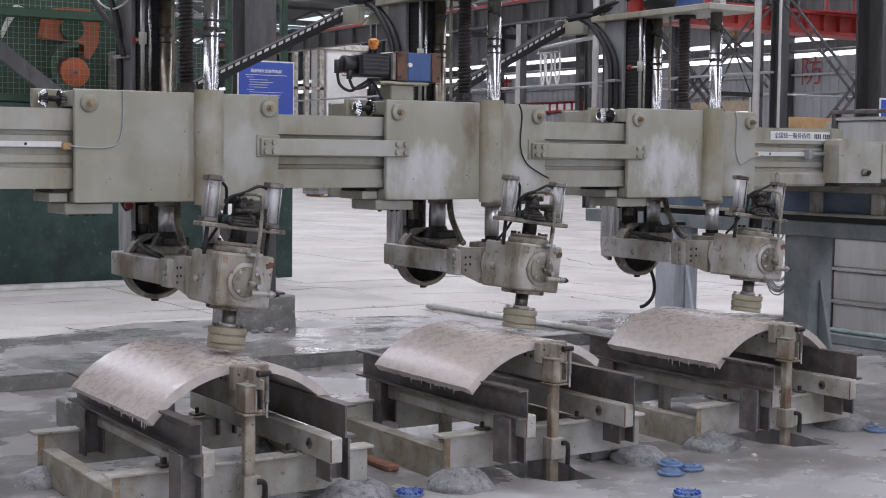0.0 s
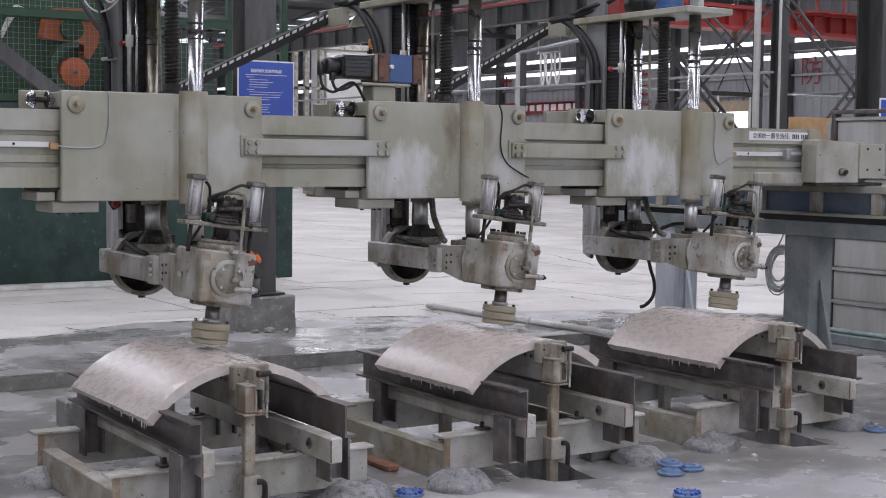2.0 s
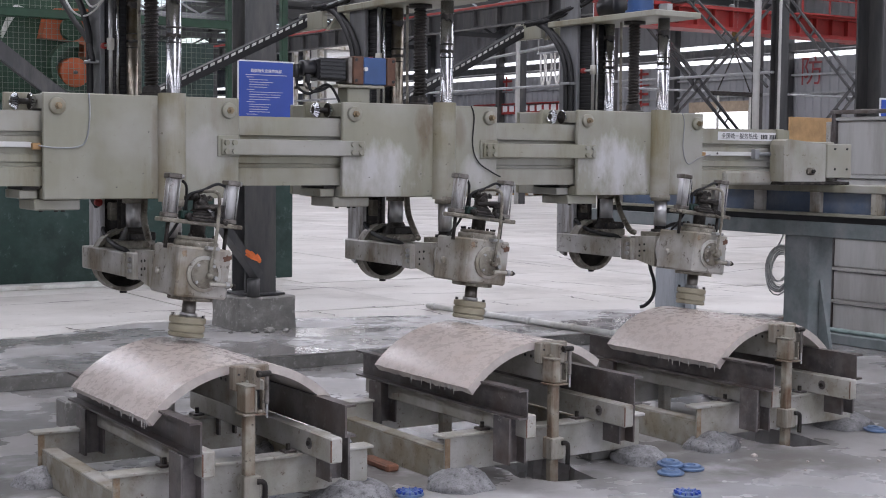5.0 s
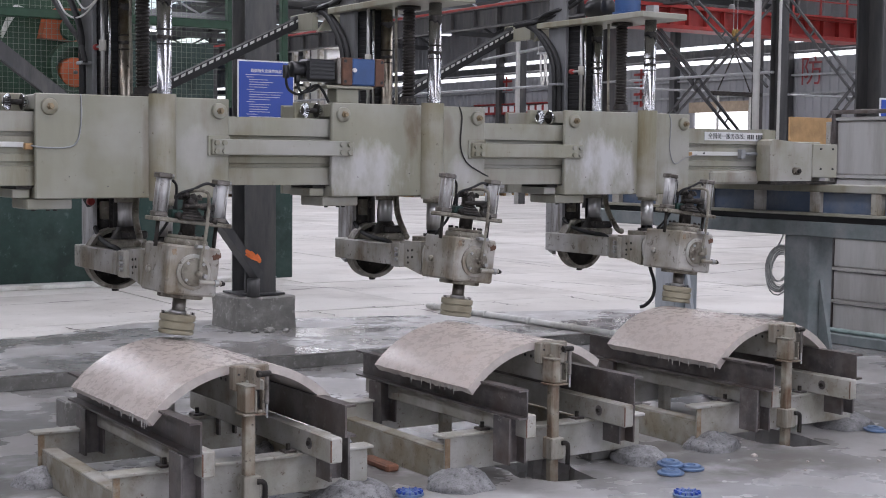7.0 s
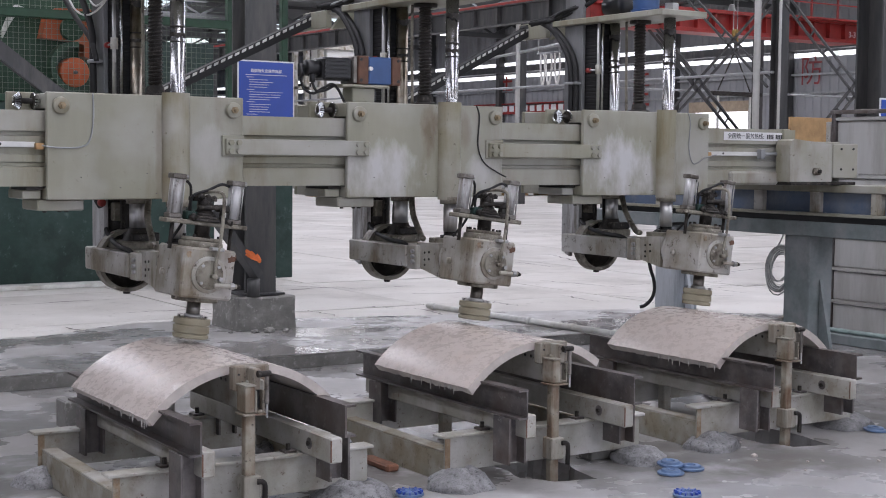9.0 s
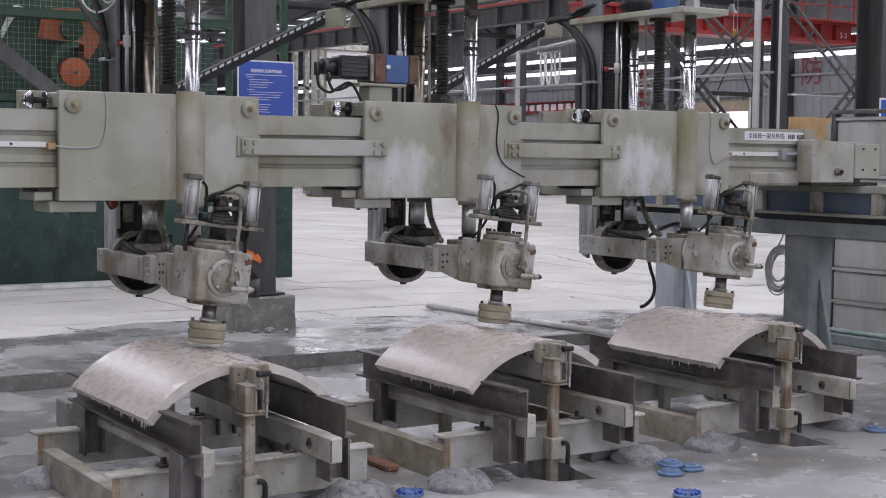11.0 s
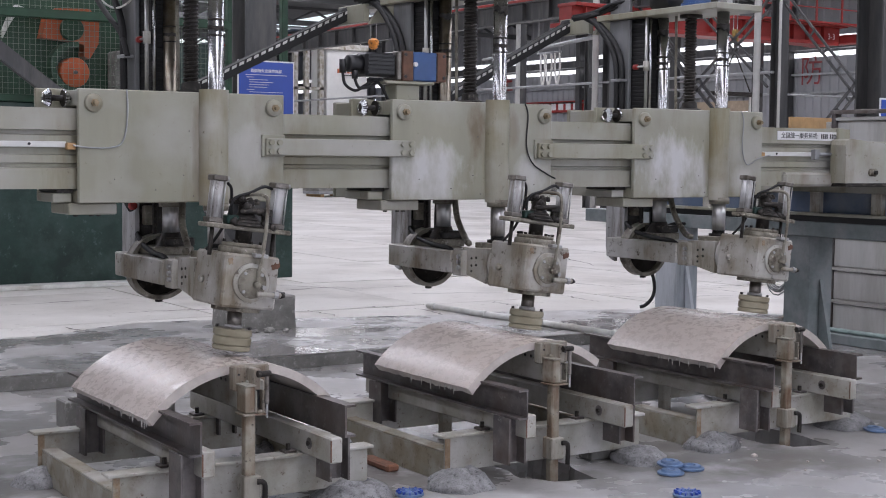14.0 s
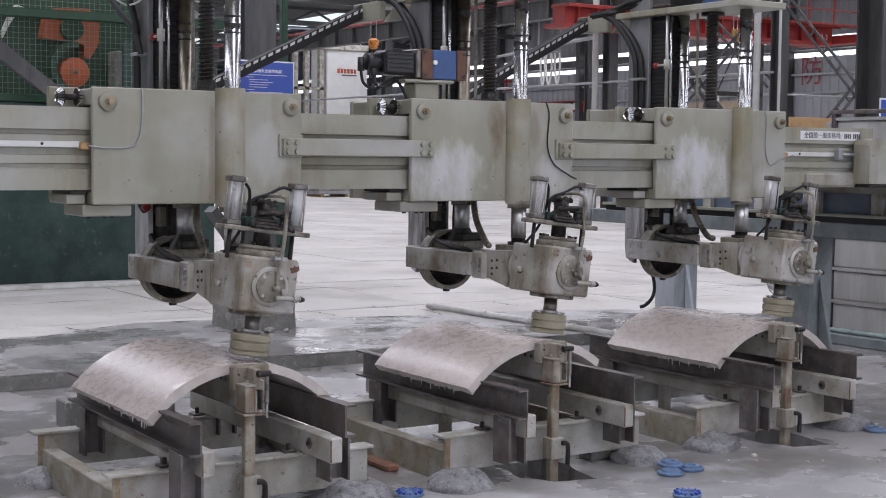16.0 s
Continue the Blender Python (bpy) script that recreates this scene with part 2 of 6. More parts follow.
SLABM = mat("slab_rack_sheet", (0.46, 0.46, 0.45), 0.5, vary=0.15, scale=2, stain=(0.30, 0.28, 0.26), stain_amount=0.35, stain_scale=2.5, streak=True, bump=0.05)
CRACK = mat("crack_dirt", (0.10, 0.095, 0.09), 0.8, vary=0.2, bump=0)
WHITE = mat("white_cabinet", (0.68, 0.68, 0.66), 0.45, vary=0.06, scale=2, bump=0.02)
SOAKED = mat("slurry_stained_paint", (0.33, 0.31, 0.24), 0.5, vary=0.2, scale=6, stain=(0.20, 0.165, 0.11), stain_amount=0.45, stain_scale=6, bump=0.15, dust=(0.44, 0.43, 0.40), dust_amount=0.3, dust_scale=7, speck=(0.12, 0.09, 0.06), speck_amount=0.18, speck_scale=24)
PVC = mat("white_pipe", (0.66, 0.66, 0.64), 0.4, vary=0.12, scale=8, stain=(0.4, 0.38, 0.34), stain_amount=0.3, bump=0.03)
SIGNB = mat("sign_blue", (0.035, 0.085, 0.42), 0.35, vary=0.1, scale=2, bump=0.0)
SIGNW = mat("sign_white", (0.75, 0.75, 0.76), 0.4, vary=0.04, bump=0.0)
INK = mat("dark_ink", (0.06, 0.06, 0.065), 0.5, vary=0.05, bump=0.0)
WOOD = mat("plain_wood", (0.42, 0.26, 0.12), 0.6, vary=0.2, scale=5, bump=0.1)
COILM = mat("grey_wire", (0.55, 0.56, 0.55), 0.35, metal=0.3, vary=0.3, scale=14, bump=0.0)
DISC = mat("blue_plastic", (0.14, 0.22, 0.38), 0.4, vary=0.18, scale=20, bump=0.1)
TAN = mat("tan_block", (0.45, 0.27, 0.12), 0.5, vary=0.15, bump=0.05)
DAY = glow("daylight_panel", (1.0, 1.0, 1.0), 1.5)
LAMPM = glow("lamp_glow", (1.0, 1.0, 0.98), 3.0)


def wet_floor():
    """Smooth screed: dry and pale far back, wet and dark round the benches, with puddles."""
    m = bpy.data.materials.new("wet_concrete")
    m.use_nodes = True
    nt = m.node_tree
    n, ln = nt.nodes, nt.links
    b = n["Principled BSDF"]
    co = n.new("ShaderNodeTexCoord").outputs["Object"]

    def noise_at(scale, detail=6, rough=0.6):
        x = n.new("ShaderNodeTexNoise")
        x.inputs["Scale"].default_value, x.inputs["Detail"].default_value, x.inputs["Roughness"].default_value = scale, detail, rough
        ln.new(co, x.inputs["Vector"])
        return x.outputs["Fac"]

    def ramp(src, lo, hi, a, z):
        r = n.new("ShaderNodeMapRange")
        for k, v in (("From Min", lo), ("From Max", hi), ("To Min", a), ("To Max", z)):
            r.inputs[k].default_value = v
        ln.new(src, r.inputs["Value"])
        return r.outputs["Result"]

    def mix(f, a, c):
        x = n.new("ShaderNodeMix")
        x.data_type = "RGBA"
        ln.new(f, x.inputs["Factor"])
        for i, v in ((6, a), (7, c)):
            if isinstance(v, tuple):
                x.inputs[i].default_value = (*v, 1)
            else:
                ln.new(v, x.inputs[i])
        return x.outputs[2]

    big, mid, fine = noise_at(0.9), noise_at(3.2), noise_at(40, 3)
    base = mix(ramp(big, 0.35, 0.65, 0, 1), (0.20, 0.193, 0.187), (0.37, 0.363, 0.358))
    slurry = mix(ramp(mid, 0.50, 0.68, 0, 0.7), base, (0.54, 0.54, 0.55))
    sep = n.new("ShaderNodeSeparateXYZ")
    ln.new(co, sep.inputs[0])
    lean = n.new("ShaderNodeMath")
    lean.operation, lean.inputs[1].default_value = "MULTIPLY_ADD", 0.25
    ln.new(sep.outputs["X"], lean.inputs[0])
    ln.new(sep.outputs["Y"], lean.inputs[2])
    wob = n.new("ShaderNodeMath")
    wob.operation, wob.inputs[1].default_value = "MULTIPLY_ADD", 0.9
    ln.new(noise_at(2.2, 7, 0.65), wob.inputs[0])
    ln.new(lean.outputs[0], wob.inputs[2])
    drift = ramp(wob.outputs[0], 6.45, 6.75, 0.75, 0)
    brown = mix(ramp(noise_at(1.7, 7, 0.7), 0.50, 0.64, 0, 0.55), slurry, (0.20, 0.185, 0.17))
    slurry = mix(drift, brown, (0.50, 0.50, 0.515))
    ln.new(slurry, b.inputs["Base Color"])
    ln.new(ramp(big, 0.42, 0.62, 0.07, 0.5), b.inputs["Roughness"])
    bp = n.new("ShaderNodeBump")
    bp.inputs["Strength"].default_value, bp.inputs["Distance"].default_value = 0.25, 0.004
    ln.new(mid, bp.inputs["Height"])
    bp2 = n.new("ShaderNodeBump")
    bp2.inputs["Strength"].default_value, bp2.inputs["Distance"].default_value = 0.05, 0.003
    ln.new(fine, bp2.inputs["Height"])
    ln.new(bp.outputs["Normal"], bp2.inputs["Normal"])
    ln.new(bp2.outputs["Normal"], b.inputs["Normal"])
    return m


WET = wet_floor()
BOSSM = mat("oil_run_paint", (0.315, 0.305, 0.225), 0.4, vary=0.12, scale=3, stain=(0.20, 0.155, 0.075), stain_amount=0.42, stain_scale=5.0, streak=True, bump=0.04, dust=(0.42, 0.41, 0.37), dust_amount=0.3, dust_scale=3.0, speck=(0.10, 0.07, 0.04), speck_amount=0.10, speck_scale=22)
COLDPLATE = mat("cold_grey_plate", (0.235, 0.24, 0.25), 0.45, metal=0.3, vary=0.2, scale=5, stain=(0.14, 0.135, 0.13), stain_amount=0.35, stain_scale=6, streak=True, bump=0.06)
# Paler rail paint: bright light on the far post put into its colour.
LIT_TEAL = mat("lit_rail_paint", (0.52, 0.55, 0.59), 0.4, vary=0.15, scale=5, stain=(0.25, 0.28, 0.30), stain_amount=0.35, stain_scale=4, streak=True, bump=0.08)
PIPEG = mat("grey_plastic_pipe", (0.46, 0.46, 0.45), 0.45, vary=0.1, scale=3, bump=0.02)
# Paler, less metallic chrome: the sleeves' bright reflections put into the colour.
BRIGHTSLEEVE = mat("bright_chrome", (0.66, 0.66, 0.67), 0.34, metal=0.75, vary=0.15, scale=9, stain=(0.22, 0.19, 0.16), stain_amount=0.26, stain_scale=8, streak=True, bump=0.0)
BRIGHT = mat("polished_steel", (0.80, 0.81, 0.83), 0.16, metal=1.0, vary=0.05, bump=0.0)
CYLM = mat("dirty_aluminium", (0.56, 0.56, 0.57), 0.42, metal=0.25, vary=0.2, scale=9, stain=(0.13, 0.105, 0.08), stain_amount=0.36, stain_scale=13, streak=True, bump=0.06, speck=(0.07, 0.055, 0.045), speck_amount=0.16, speck_scale=30)
FADED = mat("faded_red_paint", (0.26, 0.045, 0.05), 0.6, vary=0.2, scale=4, bump=0.0)
JOINT = mat("joint_dirt", (0.13, 0.12, 0.11), 0.85, vary=0.3, scale=5, bump=0.2)

def blotched(source, name, blots):
    """A copy of a paint with ragged stains on it: (centre x, centre z, half width, half height, colour, amount)."""
    m = source.copy()
    m.name = name
    n, ln = m.node_tree.nodes, m.node_tree.links
    base = n["Principled BSDF"].inputs["Base Color"]
    out = base.links[0].from_socket
    co = n.new("ShaderNodeTexCoord")
    mp = n.new("ShaderNodeMapping")
    mp.inputs["Scale"].default_value = (1, 1, 0.5)
    ln.new(co.outputs["Object"], mp.inputs["Vector"])
    tx = n.new("ShaderNodeTexNoise")
    tx.inputs["Scale"].default_value, tx.inputs["Detail"].default_value, tx.inputs["Roughness"].default_value = 7.0, 8, 0.62
    ln.new(mp.outputs["Vector"], tx.inputs["Vector"])
    sep = n.new("ShaderNodeSeparateXYZ")
    ln.new(co.outputs["Object"], sep.inputs[0])

    def calc(op, p, q, r=0.0):
        x = n.new("ShaderNodeMath")
        x.operation = op
        for k, v in enumerate((p, q, r)):
            if isinstance(v, float):
                x.inputs[k].default_value = v
            else:
                ln.new(v, x.inputs[k])
        return x.outputs[0]

    for cx, cz, rx, rz, colour, amount in blots:
        dx = calc("MULTIPLY_ADD", sep.outputs["X"], 1.0 / rx, -cx / rx)
        dz = calc("MULTIPLY_ADD", sep.outputs["Z"], 1.0 / rz, -cz / rz)
        d2 = calc("MULTIPLY_ADD", dx, dx, calc("MULTIPLY", dz, dz))
        v = calc("SUBTRACT", calc("MULTIPLY_ADD", tx.outputs["Fac"], 3.4, -0.8), d2)
        r = n.new("ShaderNodeMapRange")
        r.inputs["From Min"].default_value, r.inputs["From Max"].default_value, r.inputs["To Max"].default_value = 0.0, 0.9, amount
        ln.new(v, r.inputs["Value"])
        mx = n.new("ShaderNodeMix")
        mx.data_type = "RGBA"
        ln.new(r.outputs["Result"], mx.inputs["Factor"])
        ln.new(out, mx.inputs[6])
        mx.inputs[7].default_value = (*colour, 1)
        out = mx.outputs[2]
    ln.new(out, base)
    return m


CHALK, RUN = (0.60, 0.60, 0.61), (0.15, 0.105, 0.06)
PLATES = (blotched(BEIGE, "scuffed_machine_paint", [(0.80, -0.25, 0.13, 0.16, CHALK, 0.30), (0.505, -0.20, 0.025, 0.26, RUN, 0.45)]),
          blotched(BEIGE, "streaked_machine_paint", [(0.18, -0.32, 0.27, 0.19, CHALK, 0.75), (0.82, -0.33, 0.14, 0.12, CHALK, 0.55), (0.46, -0.08, 0.065, 0.18, RUN, 0.80), (0.70, -0.06, 0.05, 0.14, RUN, 0.45)]),
          blotched(BEIGE, "chalky_machine_paint", [(0.26, -0.29, 0.30, 0.24, CHALK, 0.90), (0.80, -0.36, 0.13, 0.10, CHALK, 0.40), (0.50, -0.25, 0.03, 0.16, RUN, 0.35)]))

# ---- mesh helpers ----


def part(name, bm, material, parent=None, label="", smooth=False):
    me = bpy.data.meshes.new(name)
    if smooth:
        for f in bm.faces:
            f.smooth = True
        for e in bm.edges:
            if len(e.link_faces) == 2 and e.calc_face_angle(0) > 0.6:
                e.smooth = False
    bm.to_mesh(me)
    bm.free()
    me.materials.append(material)
    ob = new(name, me)
    if parent:
        ob.parent = parent
    if label:
        tagged(ob, label)
    return ob


def empty(name, m, label, category, group="", kind=""):
    ob = new(name)
    ob.empty_display_size = 0.1
    ob.matrix_world = m
    return tagged(ob, label, category, group, kind)


def add_box(bm, x0, x1, y0, y1, z0, z1, bev=0.004, m=None):
    vs = [bm.verts.new((x, y, z)) for x in (x0, x1) for y in (y0, y1) for z in (z0, z1)]
    fs = [bm.faces.new([vs[i] for i in q]) for q in ((0, 1, 3, 2), (4, 6, 7, 5), (0, 4, 5, 1), (2, 3, 7, 6), (0, 2, 6, 4), (1, 5, 7, 3))]
    made = vs
    if bev:
        es = list({e for f in fs for e in f.edges})
        r = bmesh.ops.bevel(bm, geom=es, offset=bev, segments=1, affect="EDGES", clamp_overlap=True)
        made = list({v for f in r["faces"] for v in f.verts})
    if m is not None:
        bmesh.ops.transform(bm, matrix=m, verts=made)
    return made


def box(x0, x1, y0, y1, z0, z1, bev=0.004):
    bm = bmesh.new()
    add_box(bm, x0, x1, y0, y1, z0, z1, bev)
    return bm


def add_cyl(bm, p0, p1, r0, r1=None, seg=24, bev=0.0):
    p0, p1 = Vector(p0), Vector(p1)
    r1 = r0 if r1 is None else r1
    turn = (p1 - p0).to_track_quat("Z", "Y").to_matrix()
    prof = [(r0, p0), (r1, p1)]
    if bev:
        u = (p1 - p0).normalized() * bev
        prof = [(r0 - bev, p0), (r0, p0 + u), (r1, p1 - u), (r1 - bev, p1)]
    rings = []
    for r, p in prof:
        rings.append([bm.verts.new(p + turn @ Vector((r * math.cos(a), r * math.sin(a), 0))) for a in (2 * math.pi * i / seg for i in range(seg))])
    for a, c in zip(rings, rings[1:]):
        for i in range(seg):
            bm.faces.new((a[i], a[(i + 1) % seg], c[(i + 1) % seg], c[i]))
    bm.faces.new(rings[0][::-1])
    bm.faces.new(rings[-1])
    return [v for r in rings for v in r]


def cyl(p0, p1, r0, r1=None, seg=24, bev=0.0):
    bm = bmesh.new()
    add_cyl(bm, p0, p1, r0, r1, seg, bev)
    return bm


def add_tube(bm, pts, r, seg=10, steps=6):
    """A round tube through the points, smoothed."""
    pts = [Vector(p) for p in pts]
    line = []
    for i in range(len(pts) - 1):
        a, b_, c, d_ = pts[max(i - 1, 0)], pts[i], pts[i + 1], pts[min(i + 2, len(pts) - 1)]
        for k in range(steps):
            t = k / steps
            line.append(0.5 * ((2 * b_) + (c - a) * t + (2 * a - 5 * b_ + 4 * c - d_) * t * t + (3 * b_ - a - 3 * c + d_) * t ** 3))
    line.append(pts[-1])
    rings, side = [], None
    for i, p in enumerate(line):
        d_ = (line[min(i + 1, len(line) - 1)] - line[max(i - 1, 0)]).normalized()
        side = side or (d_.orthogonal().normalized())
        side = (side - d_ * side.dot(d_)).normalized()
        up = d_.cross(side)
        rings.append([bm.verts.new(p + side * (r * math.cos(a)) + up * (r * math.sin(a))) for a in (2 * math.pi * k / seg for k in range(seg))])
    for a, c in zip(rings, rings[1:]):
        for k in range(seg):
            bm.faces.new((a[k], a[(k + 1) % seg], c[(k + 1) % seg], c[k]))
    bm.faces.new(rings[0][::-1])
    bm.faces.new(rings[-1])


def tube(pts, r, seg=10, steps=6):
    bm = bmesh.new()
    add_tube(bm, pts, r, seg, steps)
    return bm


def add_prism(bm, poly, axis, a, b_):
    """A polygon, in the two other axes, pulled out along axis from a to b_."""
    def at(p, w):
        return {"x": (w, p[0], p[1]), "y": (p[0], w, p[1]), "z": (p[0], p[1], w)}[axis]
    lo = [bm.verts.new(at(p, a)) for p in poly]
    hi = [bm.verts.new(at(p, b_)) for p in poly]
    k = len(poly)
    bm.faces.new(lo[::-1])
    bm.faces.new(hi)
    for i in range(k):
        bm.faces.new((lo[i], lo[(i + 1) % k], hi[(i + 1) % k], hi[i]))
    bmesh.ops.recalc_face_normals(bm, faces=bm.faces[:])


def prism(poly, axis, a, b_):
    bm = bmesh.new()
    add_prism(bm, poly, axis, a, b_)
    return bm


def i_section(cx, z0, z1, w, tf, tw):
    return [(cx - w / 2, z0), (cx + w / 2, z0), (cx + w / 2, z0 + tf), (cx + tw / 2, z0 + tf), (cx + tw / 2, z1 - tf), (cx + w / 2, z1 - tf),
            (cx + w / 2, z1), (cx - w / 2, z1), (cx - w / 2, z1 - tf), (cx - tw / 2, z1 - tf), (cx - tw / 2, z0 + tf), (cx - w / 2, z0 + tf)]


def c_section(x, z0, z1, w, tf, tw):
    """A channel with its web at x and its flanges reaching w to one side."""
    s = tw if w > 0 else -tw
    return [(x, z0), (x + w, z0), (x + w, z0 + tf), (x + s, z0 + tf), (x + s, z1 - tf), (x + w, z1 - tf), (x + w, z1), (x, z1)]


def add_strut(bm, p0, p1, w, h):
    """A square bar from p0 to p1."""
    p0, p1 = Vector(p0), Vector(p1)
    turn = (p1 - p0).to_track_quat("Z", "Y").to_matrix().to_4x4()
    add_box(bm, -w / 2, w / 2, -h / 2, h / 2, 0, (p1 - p0).length, 0, Matrix.Translation(p0) @ turn)


def strut(p0, p1, w, h):
    bm = bmesh.new()
    add_strut(bm, p0, p1, w, h)
    return bm


def text_mesh(body, size, material, parent, m, name="lettering", bold=0.0, spread=1.0):
    cu = bpy.data.curves.new(name, "FONT")
    cu.body, cu.size, cu.align_x, cu.align_y, cu.extrude, cu.offset, cu.space_character = body, size, "CENTER", "CENTER", 0.001, bold, spread
    tmp = bpy.data.objects.new("tmp_text", cu)
    scene.collection.objects.link(tmp)
    me = bpy.data.meshes.new_from_object(tmp.evaluated_get(bpy.context.evaluated_depsgraph_get()))
    bpy.data.objects.remove(tmp)
    me.name = name
    me.materials.clear()
    me.materials.append(material)
    ob = new(name, me)
    ob.parent = parent
    ob.matrix_local = m
    return ob


# ---- the hall ----
STEP_Y, BACK_Z = 9.22, 0.09


def hall():
    bm = bmesh.new()
    edges = []

    def loop(pts, z):
        vs = [bm.verts.new((x, y, z)) for x, y in pts]
        return vs, [bm.edges.new((vs[k], vs[(k + 1) % len(vs)])) for k in range(len(vs))]
    edges += loop([(-30, -30), (60, -30), (60, STEP_Y), (-30, STEP_Y)], 0)[1]
    for bx in (2.59, 4.22, 5.86):
        corners = [(-0.16, 5.86), (-0.20, 5.52), (-0.12, 5.36), (0.10, 5.30), (0.17, 5.62), (0.13, 5.90)]
        pts = []
        for k in range(len(corners)):
            p, q = corners[k], corners[(k + 1) % len(corners)]
            for s in range(6):
                x, y = p[0] + (q[0] - p[0]) * s / 6, p[1] + (q[1] - p[1]) * s / 6
                w = 0.03
                pts.append((bx + x + w * noise.noise(Vector((x * 9 + bx, y * 9, 0))), y + w * noise.noise(Vector((x * 9, y * 9, bx + 3)))))
        top, es = loop(pts, 0)
        edges += es
        low = [bm.verts.new((v.co.x * 0.96 + (bx) * 0.04, v.co.y, -0.11)) for v in top]
        for k in range(len(top)):
            bm.faces.new((top[k], top[(k + 1) % len(top)], low[(k + 1) % len(top)], low[k]))
        bm.faces.new(low)
    bmesh.ops.triangle_fill(bm, use_beauty=True, use_dissolve=False, edges=edges)
    bmesh.ops.recalc_face_normals(bm, faces=bm.faces[:])
    g = part("ground", bm, WET)
    tagged(g, "wet grey concrete floor with puddles and stone slurry", "floor", kind="structure")
    b = part("floor", box(-30, 60, STEP_Y + 0.001, 110, -0.4, BACK_Z - 0.012, 0), JOINT)
    tagged(b, "pale dry concrete hall floor with joints and cracks", "floor", kind="structure")
    far_slab = part("far_screed", box(-30, 60, 32.6, 110, BACK_Z - 0.011, BACK_Z, 0), DRY, b)
    part("side_screed", box(-30, -1.4, STEP_Y + 0.01, 32.6, BACK_Z - 0.011, BACK_Z, 0), DRY, b)
    part("side_screed", box(25.0, 60, STEP_Y + 0.01, 32.6, BACK_Z - 0.011, BACK_Z, 0), DRY, b)
    sw, sd = 2.2, 2.6
    slab_me = None
    for iy in range(9):
        for ix in range(12):
            if slab_me is None:
                s = part("slab", box(0.010, sw - 0.010, 0.016, sd - 0.016, -0.011, 0, 0.003), DRY, b)
                slab_me = s.data
            else:
                s = new("slab", slab_me)
                s.parent = b
            s.matrix_world = pose(-1.4 + ix * sw, STEP_Y + 0.01 + iy * sd, BACK_Z + 0.0015 * ((ix * 7 + iy * 5) % 3))
    rng = random.Random(12)
    for cx, cy, ang, ln_ in ((6.9, 13.75, 8, 1.3), (8.3, 12.6, -20, 1.0), (10.2, 12.9, -75, 1.2), (11.2, 12.5, -8, 1.6), (9.3, 14.4, 12, 1.5), (5.0, 12.4, -6, 1.2), (4.2, 13.6, 4, 1.6), (12.5, 16, 70, 2.2), (8.0, 17.5, 10, 2.0), (10.4, 11.2, -25, 0.9), (13.5, 13.5, 15, 2.0), (11.2, 21.6, 3, 1.2), (11.4, 22.2, 3, 1.2), (11.48, 15.67, -90, 1.34), (9.13, 11.55, -95, 0.69), (8.13, 11.49, -89, 0.43), (11.74, 11.94, -10, 1.01), (11.17, 11.45, -78, 0.51), (9.71, 11.51, -66, 0.47), (3.71, 11.48, -85, 0.32), (8.0, 13.55, -3, 0.69), (6.84, 11.79, -53, 0.36), (7.08, 11.17, -96, 0.78), (10.3, 15.05, -68, 0.8), (7.31, 13.86, -51, 1.13), (6.12, 11.59, -89, 0.65)):
        bm = bmesh.new()
        prev = None
        for k in range(15):
            s = k / 14 - 0.5
            u = Vector((math.cos(radians(ang)), math.sin(radians(ang)), 0))
            v_ = Vector((-u.y, u.x, 0))
            p = Vector((cx, cy, BACK_Z + 0.008)) + u * (s * ln_) + v_ * (0.06 * noise.noise(Vector((s * 7, cx, cy))) + 0.02 * noise.noise(Vector((s * 25, cx, 1))))
            w = (0.007 + 0.014 * rng.random()) * (1 - abs(s) * 1.4)
            cur = [bm.verts.new(p - v_ * w), bm.verts.new(p + v_ * w)]
            if prev:
                bm.faces.new((prev[0], cur[0], cur[1], prev[1]))
            prev = cur
        part("crack", bm, CRACK, b)
    bm = bmesh.new()
    n = 40
    far = []
    for i in range(n + 1):
        x = -6 + 16.5 * i / n
        y = 11.35 + 0.25 * math.sin(x * 1.7) + 0.22 * noise.noise(Vector((x * 1.3, 0, 0))) - (max(0, x - 6.4) * 0.45)
        far.append((x, y))
    lo = [bm.verts.new((x, STEP_Y, BACK_Z + 0.009)) for x, y in far]
    hi = [bm.verts.new((x, max(y, STEP_Y + 0.05), BACK_Z + 0.009)) for x, y in far]
    for i in range(n):
        bm.faces.new((lo[i], lo[i + 1], hi[i + 1], hi[i]))
    w = part("wet_strip", bm, WET)
    tagged(w, "dark wet patch on the concrete behind the benches", "wet floor", kind="structure")
    k = part("kerb", box(-8, 12, STEP_Y - 0.012, STEP_Y + 0.0, 0.002, BACK_Z + 0.003, 0), CONC)
    tagged(k, "low concrete step edge stained dark", "step", kind="structure")


